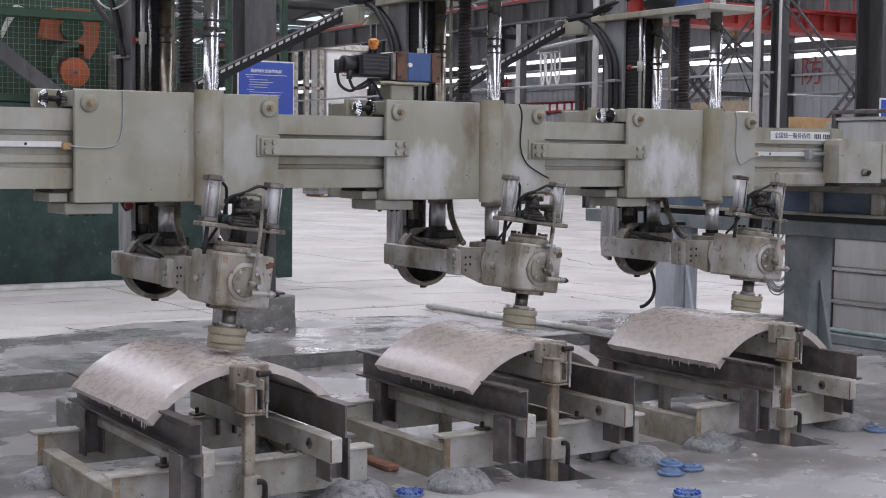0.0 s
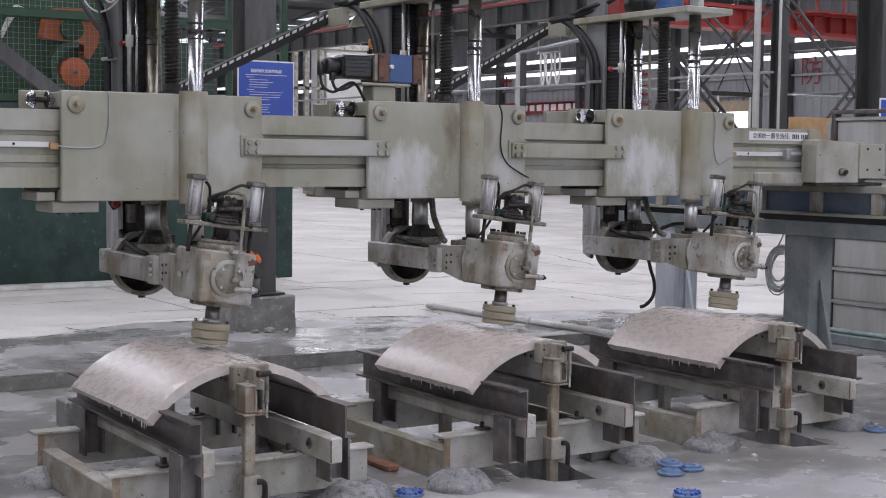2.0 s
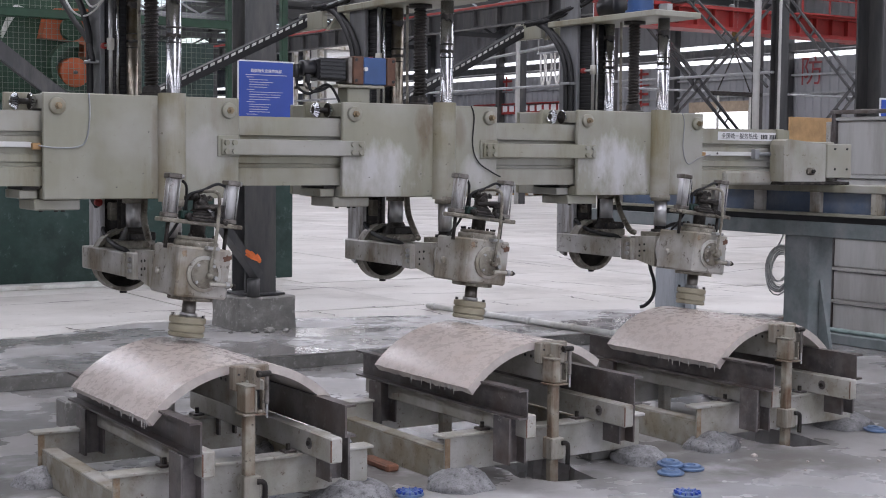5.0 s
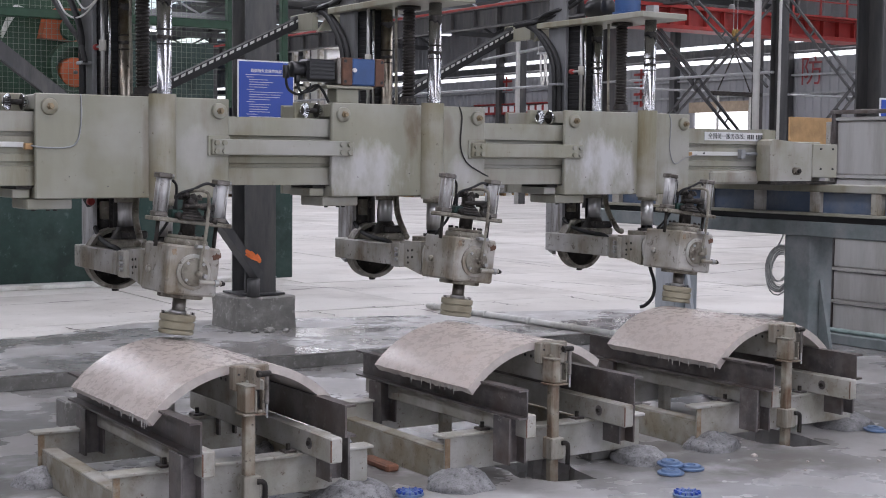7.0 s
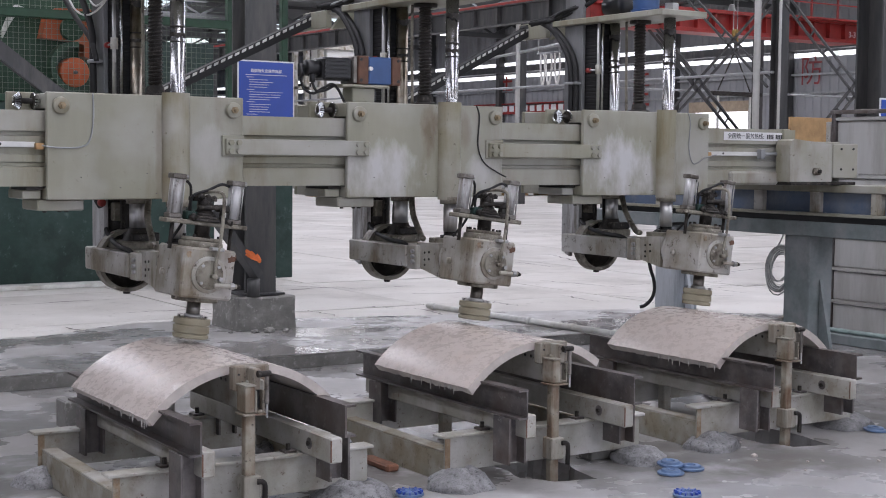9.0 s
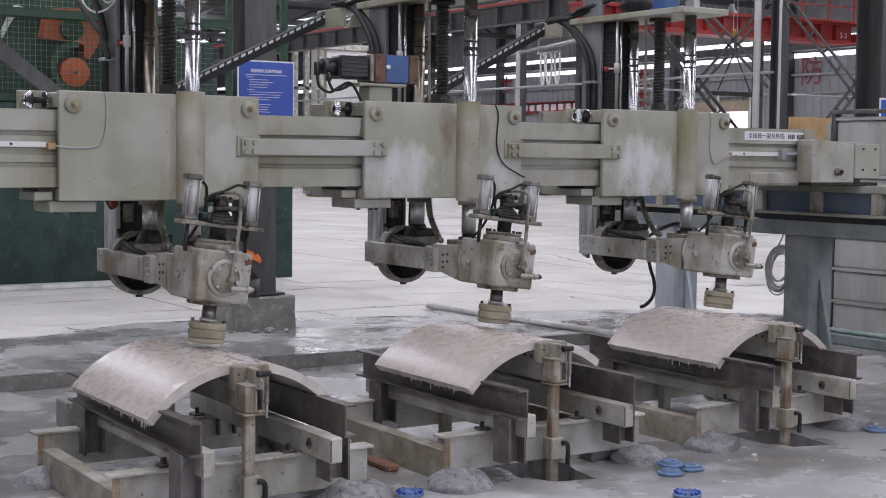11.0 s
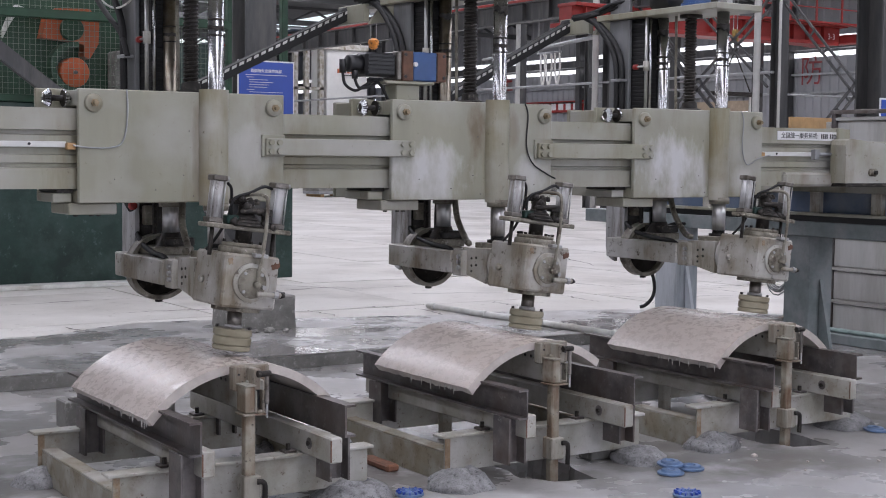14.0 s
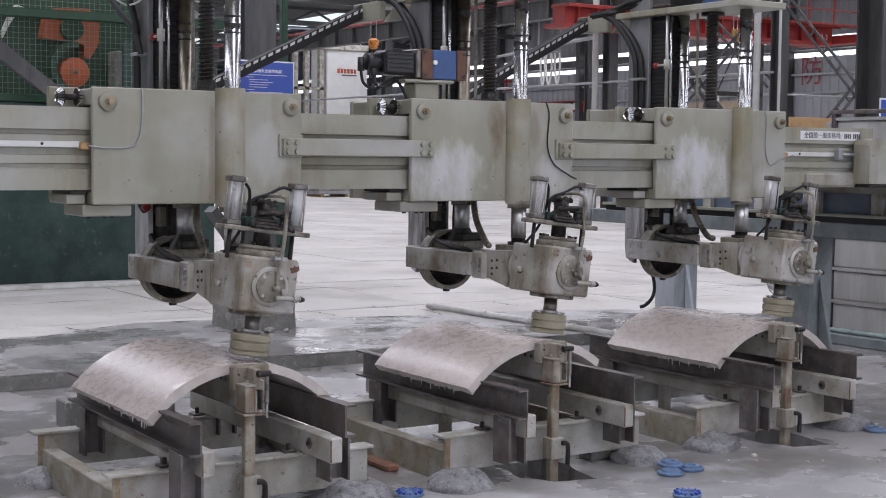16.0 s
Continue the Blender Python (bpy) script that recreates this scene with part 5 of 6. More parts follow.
# ---- behind: green machine, sign, racks ----
def green_machine():
    ob = empty("gang_saw", pose(0, 15.3, BACK_Z), "large green stone saw with mesh guards and orange wheels", "machine")
    part("side_panel", box(-2, 6.65, 0.0, 0.08, 0.0, 2.02, 0.01), GREEN, ob, "dark green painted sheet panel")
    part("upper_panel", box(5.55, 6.65, 0.02, 0.06, 2.05, 2.75, 0.01), GREEN, ob)
    part("top_rail", box(-2, 6.9, -0.03, 0.10, 2.02, 2.10, 0.01), GREEN2, ob)
    part("upper_rail", box(-2, 6.9, -0.03, 0.10, 2.93, 3.03, 0.01), GREEN2, ob)
    part("end_post", box(7.35, 7.62, -0.1, 0.1, 0.0, 2.1, 0.01), GREEN, ob, "green square post")
    part("upper_post", box(7.50, 7.58, -0.04, 0.04, 2.101, 4.6, 0.006), GREEN2, ob)
    for x in (6.85, 4.0):
        part("post", box(x - 0.04, x + 0.04, -0.02, 0.06, 2.1, 3.4, 0.004), GREEN2, ob)
    bm = bmesh.new()
    for i in range(140):
        x = -1.8 + 0.06 * i
        add_box(bm, x, x + 0.004, 0.0, 0.004, 2.1, 3.4, 0)
    for i in range(22):
        add_box(bm, -1.8, 6.8, 0.0045, 0.0085, 2.1 + 0.06 * i, 2.104 + 0.06 * i, 0)
    tagged(part("mesh_guard", bm, WIRE, ob, "pale green wire mesh"), kind="stuff")
    part("flywheel", cyl((5.03, 0.10, 2.365), (5.03, 0.30, 2.365), 0.165, seg=40, bev=0.01), ORANGE, ob, "orange wheel", smooth=True)
    part("flywheel_hub", cyl((5.03, 0.07, 2.365), (5.03, 0.10, 2.365), 0.022, seg=16), RUSTED, ob, smooth=True)
    guard = [(4.71, 2.74), (4.765, 2.99), (4.86, 3.07), (5.25, 3.09), (5.36, 2.95), (5.35, 2.70), (5.25, 2.53), (5.18, 2.56), (5.19, 2.68), (5.05, 2.72)]
    part("belt_guard", prism(guard, "y", 0.25, 0.45), ORANGE, ob, "orange folded sheet belt guard")
    part("gear_cover", cyl((5.03, 0.17, 2.85), (5.03, 0.249, 2.85), 0.13, seg=32, bev=0.01), GREEN2, ob, smooth=True)
    bm = bmesh.new()
    ring = [(5.04 + r * math.cos(a), 2.43 + r * math.sin(a)) for r, seq in ((0.275, range(0, 33)), (0.215, range(32, -1, -1))) for a in (radians(80 + 200 * k / 32) for k in seq)]
    add_prism(bm, ring, "y", 0.12, 0.30)
    part("wheel_shroud", bm, GREEN2, ob, "green curved shroud round the wheel")
    for k in range(3):
        part("pale_hose", tube([(4.28, 0.3, 2.72 + 0.03 * k), (4.40, 0.3, 2.94 + 0.05 * k), (4.50, 0.3, 3.0 + 0.03 * k), (4.62 + 0.05 * k, 0.3, 2.96)], 0.014, 7), PVC, ob, smooth=True)
    part("housing", box(3.6, 5.9, 0.5, 1.5, 2.02, 3.5, 0.05), GREEN2, ob)
    part("motor_box", box(5.50, 5.77, 0.1, 0.4, 2.08, 2.63, 0.02), CONC, ob, "grey metal terminal box")
    part("kerb_strip", box(-2, 7.3, -0.32, -0.05, 0.0, 0.05, 0.01), PVC, ob, "white kerb strip")
    # slanting grey braces
    part("brace", strut((3.55, -0.3, 2.95), (5.35, -0.3, 1.6), 0.10, 0.16), COLUMN, ob, "grey slanting steel brace")
    return ob


green_machine()


def notice_sign():
    ob = empty("notice_board", pose(4.895, 10.745, 1.63), "blue safety notice with white heading and small lines", "sign")
    part("board", box(-0.02, 0.50, 0.0, 0.012, -0.02, 0.72, 0.003), SIGNW, ob)
    p = part("face", box(-0.008, 0.488, -0.003, -0.0002, -0.008, 0.708, 0), SIGNB, ob, "blue printed sheet")
    text_mesh("圆弧磨安全操作规程", 0.031, SIGNW, p, pose(0.24, -0.004, 0.632, 90, 0, 0), bold=0.0003, spread=1.05)
    part("line", box(0.05, 0.43, -0.0045, -0.0031, 0.598, 0.602, 0), SIGNW, p)
    rng = random.Random(4)
    for i in range(26):
        z = 0.580 - i * 0.0205
        x = 0.06 if i % 5 == 0 else 0.085
        w = rng.uniform(0.05, 0.1) if i % 5 == 0 else rng.uniform(0.15, 0.32)
        part("bar", box(x, x + w, -0.0045, -0.0031, z - 0.0018, z + 0.0018, 0), SIGNW, p)
    return ob


notice_sign()


def slab_rack():
    """A fence of ribbed sheets, with a dark angle frame on top."""
    ob = empty("sheet_partition", pose(10.0, 8.90, BACK_Z - 0.12), "grey ribbed sheet partition with dark frame", "partition")
    z = 0.03
    for h_ in (0.30, 0.30, 0.30, 0.30, 0.245, 0.52):
        sheet = part("sheet", box(0.0, 0.03, -6, 0.0, z, z + h_ - 0.045, 0.006), SLABM, ob)
        part("rib", prism([(-0.028, z + h_ - 0.034), (0.03, z + h_ - 0.044), (0.03, z + h_ - 0.001), (-0.028, z + h_ - 0.010)], "y", -6, 0.0), SLABM, sheet)
        z += h_
    part("frame_post", box(-0.03, 0.05, 0.001, 0.05, 0, 2.02, 0.004), RUSTED, ob)
    part("frame_top", box(-0.05, 0.08, -6, 0.05, 2.021, 2.055, 0.004), RUSTED, ob)
    part("post_white", box(-0.02, 0.04, 0.07, 0.12, 0, 1.95, 0.004), PALE, ob)
    return ob


slab_rack()


# ---- cable chains, motors and wires on the gantry ----
def cable_chain(x_low, z_low, x_top, z_top):
    y = 1.35
    run = Vector((x_top - x_low, 0, z_top - z_low))
    turn = Matrix.Rotation(-math.atan2(run.z, run.x), 4, "Y")
    ch = part("cable_chain", box(0, run.length, -0.035, 0.035, -0.062, -0.004, 0.004), RUBBER, beam_thing, "black plastic cable chain with pale marks for light seen through its gaps")
    ch.matrix_local = Matrix.Translation((x_low, y, z_low)) @ turn
    # Pale plates paint the bright background seen through the chain's gaps.
    rung = None
    k = int(run.length / 0.052)
    for i in range(k):
        if rung is None:
            s = part("rung", prism([(0.0, -0.024), (0.032, -0.024), (0.042, -0.009), (0.010, -0.009)], "y", -0.0485, -0.0462), PVC, ch)
            rung = s.data
        else:
            s = new("rung", rung)
            s.parent = ch
        s.matrix_local = pose(0.012 + i * 0.052, 0, 0)
    for s_ in (-1, 1):
        part("chain_side", box(0, run.length, s_ * 0.04 - 0.006, s_ * 0.04 + 0.006, -0.064, -0.003, 0.002), RUBBER, ch)
    return ch


for low, top in (((1.02, 0.168), (2.06, 0.672)), ((2.70, 0.140), (3.78, 0.700))):
    cable_chain(low[0], low[1], top[0], top[1])
    b = part("chain_bracket", box(top[0] - 0.02, top[0] + 0.02, 1.10, 1.42, top[1] - 0.10, top[1] + 0.01, 0.004), BEIGE, beam_thing)
    part("bracket_arm", prism([(top[0] + 0.0, top[1] - 0.115), (top[0] + 0.42, top[1] - 0.055), (top[0] + 0.42, top[1] + 0.025), (top[0] + 0.09, top[1] + 0.005)], "y", 1.06, 1.095), BEIGE, b)
    part("arm_lip", box(top[0] + 0.0, top[0] + 0.30, 1.096, 1.30, top[1] - 0.02, top[1] - 0.006, 0.003), BEIGE, b)
    part("chain_end", cyl((top[0] + 0.0, 1.31, top[1] - 0.03), (top[0] + 0.0, 1.39, top[1] - 0.03), 0.04, seg=16), RUBBER, b, smooth=True)


def loose_cables(head, n, seed):
    rng = random.Random(seed)
    for i in range(n):
        o = [rng.uniform(-0.04, 0.04) for _ in range(6)]
        part("cable", tube([(0.36 + o[0], 1.12, 0.690 + 0.3 * o[1]), (0.44, 1.03 + o[2], 0.722 + 0.3 * o[3]), (0.47 + o[0], 0.88, 0.745 + 0.5 * o[4]), (0.49, 0.66 + o[2], 0.80 + o[5]), (0.52 + o[0], 0.46, 0.90 + o[1])], 0.008 + 0.006 * rng.random(), 7),
             GALV if i == 2 else RUBBER, head, smooth=True)


for k, h in enumerate(heads):
    loose_cables(h, 6, k)
    stacked("screw_motor", h, [(0, 0.10), (0.03, 0.10), (0.032, 0.085), (0.16, 0.085), (0.165, 0.075), (0.30, 0.075)], BLUE, 28, "blue cast gear motor", pose(0.62, 0.24, 0.701))
    part("motor_end", cyl((0.62, 0.44, 0.78), (0.62, 0.62, 0.78), 0.07, seg=24, bev=0.008), BLACK, h, smooth=True)
    if k == 0:
        part("overhead_hose", tube([(0.40, 1.40, 0.78), (0.43, 1.28, 0.66), (0.43, 1.04, 0.515), (0.43, 0.84, 0.41), (0.42, 0.74, 0.335), (0.42, 0.70, 0.27)], 0.015), RUBBER, h, "black hose", smooth=True)
        part("white_wire", tube([(0.42, 1.30, 0.74), (0.42, 1.16, 0.645), (0.42, 1.05, 0.575), (0.42, 0.88, 0.53), (0.42, 0.69, 0.54), (0.42, 0.50, 0.60), (0.43, 0.45, 0.66)], 0.0055, 7), PVC, h, "thin white cable", smooth=True)
        part("white_wire", tube([(0.42, 0.90, 0.66), (0.42, 0.83, 0.625), (0.42, 0.74, 0.575), (0.42, 0.65, 0.568), (0.42, 0.52, 0.60), (0.43, 0.45, 0.66)], 0.0055, 7), PVC, h, "thin white cable", smooth=True)


def servo_drive(head):
    before = set(head.children)
    s = part("pedestal", box(0.07, 0.215, 0.10, 0.22, 0.066, 0.150, 0.006), BEIGE, head)
    part("pedestal_top", box(-0.01, 0.29, 0.07, 0.24, 0.150, 0.166, 0.004), BEIGE, head)
    part("side_coupling", box(0.20, 0.26, 0.16, 0.22, 0.08, 0.145, 0.004), BLACK, head)
    g = part("gearbox", box(0.155, 0.305, 0.07, 0.23, 0.170, 0.322, 0.006), BLUE, head, "blue painted gearbox")
    part("end_plate", box(0.09, 0.1545, 0.065, 0.235, 0.168, 0.325, 0.004), RUSTB, g, "rust brown plate")
    part("end_plate", box(0.3055, 0.362, 0.065, 0.235, 0.168, 0.325, 0.004), RUSTB, g, "rust brown plate")
    for x in (0.105, 0.345):
        for z in (0.19, 0.305):
            part("socket_screw", cyl((x, 0.06, z), (x, 0.066, z), 0.009, seg=10), BLACK, g)
    part("oil_plug", cyl((0.165, 0.055, 0.255), (0.165, 0.07, 0.255), 0.012, seg=10), SIGNW, g)
    m = part("servo_motor", box(-0.12, 0.06, 0.09, 0.21, 0.185, 0.310, 0.012), BLACK, head, "black finned servo motor")
    for i in range(5):
        part("fin", box(-0.11, 0.05, 0.082, 0.09, 0.20 + i * 0.022, 0.212 + i * 0.022, 0.001), BLACK, m)
    part("motor_flange", box(0.06, 0.0895, 0.075, 0.225, 0.172, 0.322, 0.006), DAMP, m)
    part("encoder", cyl((-0.20, 0.15, 0.25), (-0.12, 0.15, 0.25), 0.045, seg=24, bev=0.006), BLACK, m, smooth=True)
    part("plug", cyl((-0.225, 0.15, 0.27), (-0.225, 0.15, 0.20), 0.018, seg=12), BLACK, m, smooth=True)
    part("plug", cyl((-0.17, 0.12, 0.215), (-0.17, 0.12, 0.17), 0.016, seg=12), BLACK, m, smooth=True)
    part("motor_wire", tube([(-0.225, 0.15, 0.20), (-0.215, 0.14, 0.14), (-0.16, 0.13, 0.11), (-0.10, 0.13, 0.14), (-0.04, 0.14, 0.165), (0.0, 0.14, 0.14), (0.03, 0.12, 0.07)], 0.008, 8), RUBBER, m, smooth=True)
    part("motor_wire", tube([(-0.17, 0.12, 0.17), (-0.15, 0.11, 0.125), (-0.09, 0.12, 0.13), (-0.02, 0.14, 0.16)], 0.008, 8), RUBBER, m, smooth=True)
    for o in set(head.children) - before:
        o.location.x -= 0.055


servo_drive(heads[1])


# ---- clutter round the benches ----
def mortar_lump(x, y, rx, ry, h, seed, label):
    bm = bmesh.new()
    n, k = 44, 16
    rows = []
    for j in range(k):
        f = j / (k - 1)
        r, z = 1 - f ** 1.6, h * (1 - (1 - f) ** 2)
        row = []
        for i in range(n):
            t = 2 * math.pi * i / n
            p = Vector((math.cos(t) * r, math.sin(t) * r, z * 8))
            w = 1 + 0.22 * noise.noise(p * 1.6 + Vector((seed, 0, 0))) + 0.05 * noise.noise(p * 5 + Vector((0, seed, 0))) + 0.02 * noise.noise(p * 14 + Vector((0, seed, 0)))
            row.append(bm.verts.new((x + rx * r * w * math.cos(t), y + ry * r * w * math.sin(t), max(0.0, z * (0.85 + 0.22 * noise.noise(p * 2.5 + Vector((0, 0, seed))) + 0.09 * noise.noise(p * 7))) - (0.004 if j == 0 else 0))))
        rows.append(row)
    for p, q in zip(rows, rows[1:]):
        for i in range(n):
            bm.faces.new((p[i], p[(i + 1) % n], q[(i + 1) % n], q[i]))
    bm.faces.new(rows[-1])
    bmesh.ops.recalc_face_normals(bm, faces=bm.faces[:])
    tagged(part("mortar_mound", bm, LUMP, smooth=True), label, "mortar", "mortar mounds")


for i, (x, y, rx, ry, h) in enumerate(((3.66, 5.50, 0.17, 0.15, 0.10), (4.77, 5.50, 0.15, 0.15, 0.09), (5.34, 5.56, 0.17, 0.14, 0.10), (6.47, 5.64, 0.20, 0.16, 0.09), (3.12, 5.58, 0.20, 0.17, 0.10),
                                       (1.96, 6.55, 0.13, 0.12, 0.09), (2.02, 5.55, 0.15, 0.13, 0.09), (6.62, 6.6, 0.2, 0.3, 0.06), (3.62, 6.6, 0.12, 0.1, 0.08), (4.82, 6.62, 0.14, 0.12, 0.08), (5.27, 6.62, 0.12, 0.1, 0.08),
                                       (3.2, 6.62, 0.12, 0.1, 0.08))):
    mortar_lump(x, y, rx, ry, h, i * 3.1, "grey rough mortar heaped against the bench foot")


def polishing_disc(x, y, z, r, tilt, turn, spokes, label):
    ob = empty("polishing_disc", pose(x, y, z, tilt, 0, turn), label, "polishing disc", "blue discs on the floor")
    stacked("rim", ob, [(0, r * 0.96), (0.003, r), (0.010, r), (0.012, r * 0.95), (0.012, r * 0.74), (0.014, r * 0.72), (0.022, r * 0.70), (0.024, r * 0.66), (0.024, r * 0.34), (0.016, r * 0.30), (0.016, 0.001)], DISC, 36)
    if spokes:
        for i in range(12):
            p = part("groove", box(r * 0.34, r * 0.94, -0.003, 0.003, 0.0125, 0.0252, 0.001), SIGNB, ob)
            p.matrix_local = pose(0, 0, 0.0008, 0, 0, 30 * i)


for x, y, z, tilt, turn, sp in ((4.702, 5.193, 0.003, 0, 30, False), (4.765, 5.268, 0.026, 3, 0, False), (4.861, 5.218, 0.003, 0, 80, False), (4.458, 4.808, 0.003, 0, 10, True), (3.348, 5.47, 0.003, 0, 0, True), (6.494, 5.433, 0.003, 4, 50, False)):
    polishing_disc(x, y, z, 0.067, tilt, turn, sp, "blue plastic polishing disc lying on the wet floor")


def stone_bit(x, y, z, s, mtl, name, label, cat, seed):
    rng = random.Random(seed)
    bm = bmesh.new()
    bmesh.ops.create_icosphere(bm, subdivisions=2, radius=s)
    for v in bm.verts:
        v.co *= 1 + 0.5 * noise.noise(v.co.normalized() * 1.7 + Vector((seed, 0, 0)))
        v.co.z = max(v.co.z * 0.6, -s * 0.3)
    ob = part(name, bm, mtl)
    ob.matrix_world = pose(x, y, z + s * 0.3, 0, 0, rng.uniform(0, 90))
    tagged(ob, label, cat, "loose chips")


for i, (x, y, s) in enumerate(((5.375, 5.288, 0.017), (5.30, 5.20, 0.008), (5.52, 5.05, 0.008), (5.60, 5.02, 0.009), (5.188, 5.285, 0.006), (5.853, 4.869, 0.011), (5.355, 4.913, 0.007))):
    stone_bit(x, y, 0, s, STONE_EDGE, "stone_chip", "small pale stone chip on the wet floor", "stone chip", i)
for i, (x, y, s) in enumerate(((5.05, 10.50, 0.05), (4.93, 10.52, 0.035), (5.2, 10.48, 0.03), (4.75, 10.6, 0.02))):
    stone_bit(x, y, BACK_Z + 0.008, s, CONC, "rubble", "broken concrete lump beside the plinth", "rubble", 20 + i)

tagged(part("brick", box(3.50, 3.57, 5.93, 6.20, 0.0, 0.035, 0.009), mat("brick_red", (0.22, 0.10, 0.06), 0.7, vary=0.25, scale=20, bump=0.4)), "worn reddish clay brick on the wet floor", "brick")
tagged(part("concrete_block", box(2.46, 2.55, 7.72, 7.92, 0.0, 0.165, 0.008), CONC), "rough pale concrete block behind the bench", "concrete block")
bm = bmesh.new()
add_cyl(bm, (7.20, 11.45, BACK_Z + 0.037), (7.42, 8.62, BACK_Z + 0.037), 0.028, seg=16)
for f in (0.02, 0.30, 0.52, 0.72, 0.9):
    p = Vector((7.20, 11.45, BACK_Z + 0.037)).lerp(Vector((7.42, 8.62, BACK_Z + 0.037)), f)
    q = Vector((7.20, 11.45, BACK_Z + 0.037)).lerp(Vector((7.42, 8.62, BACK_Z + 0.037)), f + 0.02)
    add_cyl(bm, p, q, 0.034, seg=16)
tagged(part("pipe", bm, PVC, smooth=True), "white plastic water pipe lying on the floor", "pipe")
bm = tube([(7.09, 8.22, 0.43), (7.12, 8.2, 0.44), (7.185, 8.2, 0.485), (7.216, 8.2, 0.55), (7.208, 8.2, 0.637), (7.165, 8.2, 0.748), (7.15, 8.22, 0.95), (7.40, 8.25, 1.05), (7.56, 8.25, 1.06)], 0.0135)
tagged(part("hanging_hose", bm, RUBBER, smooth=True), "black rubber hose hanging from the rail beam", "hose")

# stained block beside the middle bench
tagged(part("concrete_block", box(4.553, 4.753, 5.636, 5.746, 0.0, 0.075, 0.006), CONC), "small dark stained concrete block beside the bench foot", "block")

# coil of wire on the rail post
path = []
for k in range(13 * 18 + 1):
    turn, t = k / 18, 2 * math.pi * k / 18
    r = 0.100 + 0.065 * abs(math.sin(turn * 1.3)) + 0.006 * math.sin(turn * 5)
    drop = 0.035 * noise.noise(Vector((turn * 0.6, 7.7, 1)))
    path.append((7.635 + 0.02 * math.sin(t) + 0.03 * noise.noise(Vector((turn * 0.7, 0, 4))), 7.30 + 0.8 * r * math.cos(t), 0.79 + r * (1.12 if math.sin(t) < 0 else 0.95) * math.sin(t) + drop * (1 - math.sin(t)) * 0.5))
path += [(7.64, 7.36, 0.90), (7.64, 7.31, 0.97), (7.64, 7.28, 1.03)]
tagged(part("wire_coil", tube(path, 0.0062, 6, 1), COILM, smooth=True), "coil of grey-white wire hung on the post", "wire coil")

# kerb beam and pipe on the far side of the rail
tagged(part("floor_channel", box(9.30, 9.52, -4, 8.9, 0.0, 0.085, 0.006), TEAL), "low grey-green steel channel on the floor", "channel")
tagged(part("water_pipe", tube([(9.38, 8.6, 0.105), (9.40, 7.6, 0.105), (9.37, 6.0, 0.105)], 0.02), mat("pale_teal", (0.30, 0.38, 0.37), 0.5, vary=0.2), smooth=True), "pale teal plastic pipe on the channel", "pipe")


# ---- the column's brace and rag ----
def column_brace():
    ob = empty("column_brace", pose(0, 0, 0), "dark slanting steel brace welded beside the column", "brace")
    part("bar", strut((4.58, 10.62, 1.12), (5.03, 10.70, 0.56), 0.12, 0.07), COLUMN, ob)
    part("stub", cyl((5.0, 10.70, BACK_Z + 0.29), (5.0, 10.70, BACK_Z + 0.44), 0.055, seg=20), COLUMN, ob, smooth=True)


column_brace()
bm = bmesh.new()
bmesh.ops.create_grid(bm, x_segments=10, y_segments=6, size=0.5)
for v in bm.verts:
    p = v.co.copy()
    v.co = Vector((p.x * 0.17, 0.012 * noise.noise(p * 4), p.y * 0.05 * (1 - 0.6 * abs(p.x)) - p.x * 0.08 + 0.03 * noise.noise(p * 5 + Vector((3, 0, 0)))))
g = bmesh.ops.solidify(bm, geom=bm.faces[:], thickness=0.006)
rag = part("rag", bm, ORSKIN, smooth=True)
rag.matrix_world = pose(4.945, 10.615, 0.735)
tagged(rag, "orange cloth rag tied to the column brace", "rag")


# ---- far parts of the hall ----
for x, y, w, name in ((12.15, 10.25, 0.36, "column_b"), (21, 20.25, 0.25, "column_c"), (21, 25.55, 0.25, "column_d"), (26, 32.6, 0.20, "column_f"), (26, 25.8, 0.20, "column_i"), (26, 44.3, 0.30, "column_e"), (26, 36.0, 0.24, "column_g"), (26, 60.0, 0.3, "column_h")):
    h_column(name, x, y, ROOF - BACK_Z, w, False, "dark grey steel H column of the hall")


def downpipe(x, y, r, label):
    tagged(part("downpipe", cyl((x, y, BACK_Z), (x, y, ROOF), r, seg=16), PIPEG, smooth=True), label, "pipe", "downpipes")


downpipe(20.75, 20.62, 0.07, "grey plastic downpipe beside the steel column")
downpipe(20.75, 25.79, 0.075, "grey plastic downpipe beside the steel column")
downpipe(20.80, 20.05, 0.03, "thin grey conduit on the steel column")
downpipe(25.8, 35.9, 0.07, "grey plastic downpipe beside the steel column")


def runway():
    ob = empty("crane_runway", pose(21, 0, 4.95), "grey steel crane runway girder with stiffeners", "girder")
    part("girder", prism(i_section(0, 0, 0.5, 0.26, 0.03, 0.02), "y", 23.0, 90), COLUMN, ob)
    part("crane_rail", box(-0.04, 0.04, 23.0, 90, 0.5, 0.58, 0.004), RED, ob, "red crane rail")
    s0 = None
    y = 23.4
    while y < 70:
        if s0 is None:
            s = part("stiffener", box(-0.12, -0.01, 0, 0.014, 0.03, 0.47, 0), COLUMN, ob)
            s0 = s.data
        else:
            s = new("stiffener", s0)
            s.parent = ob
        s.matrix_local = pose(0, y, 0)
        y += 1.1
    part("service_pipe", cyl((-0.1, 20.3, -1.63), (-0.1, 42, -1.63), 0.03, seg=12), GALV, ob, smooth=True)


runway()


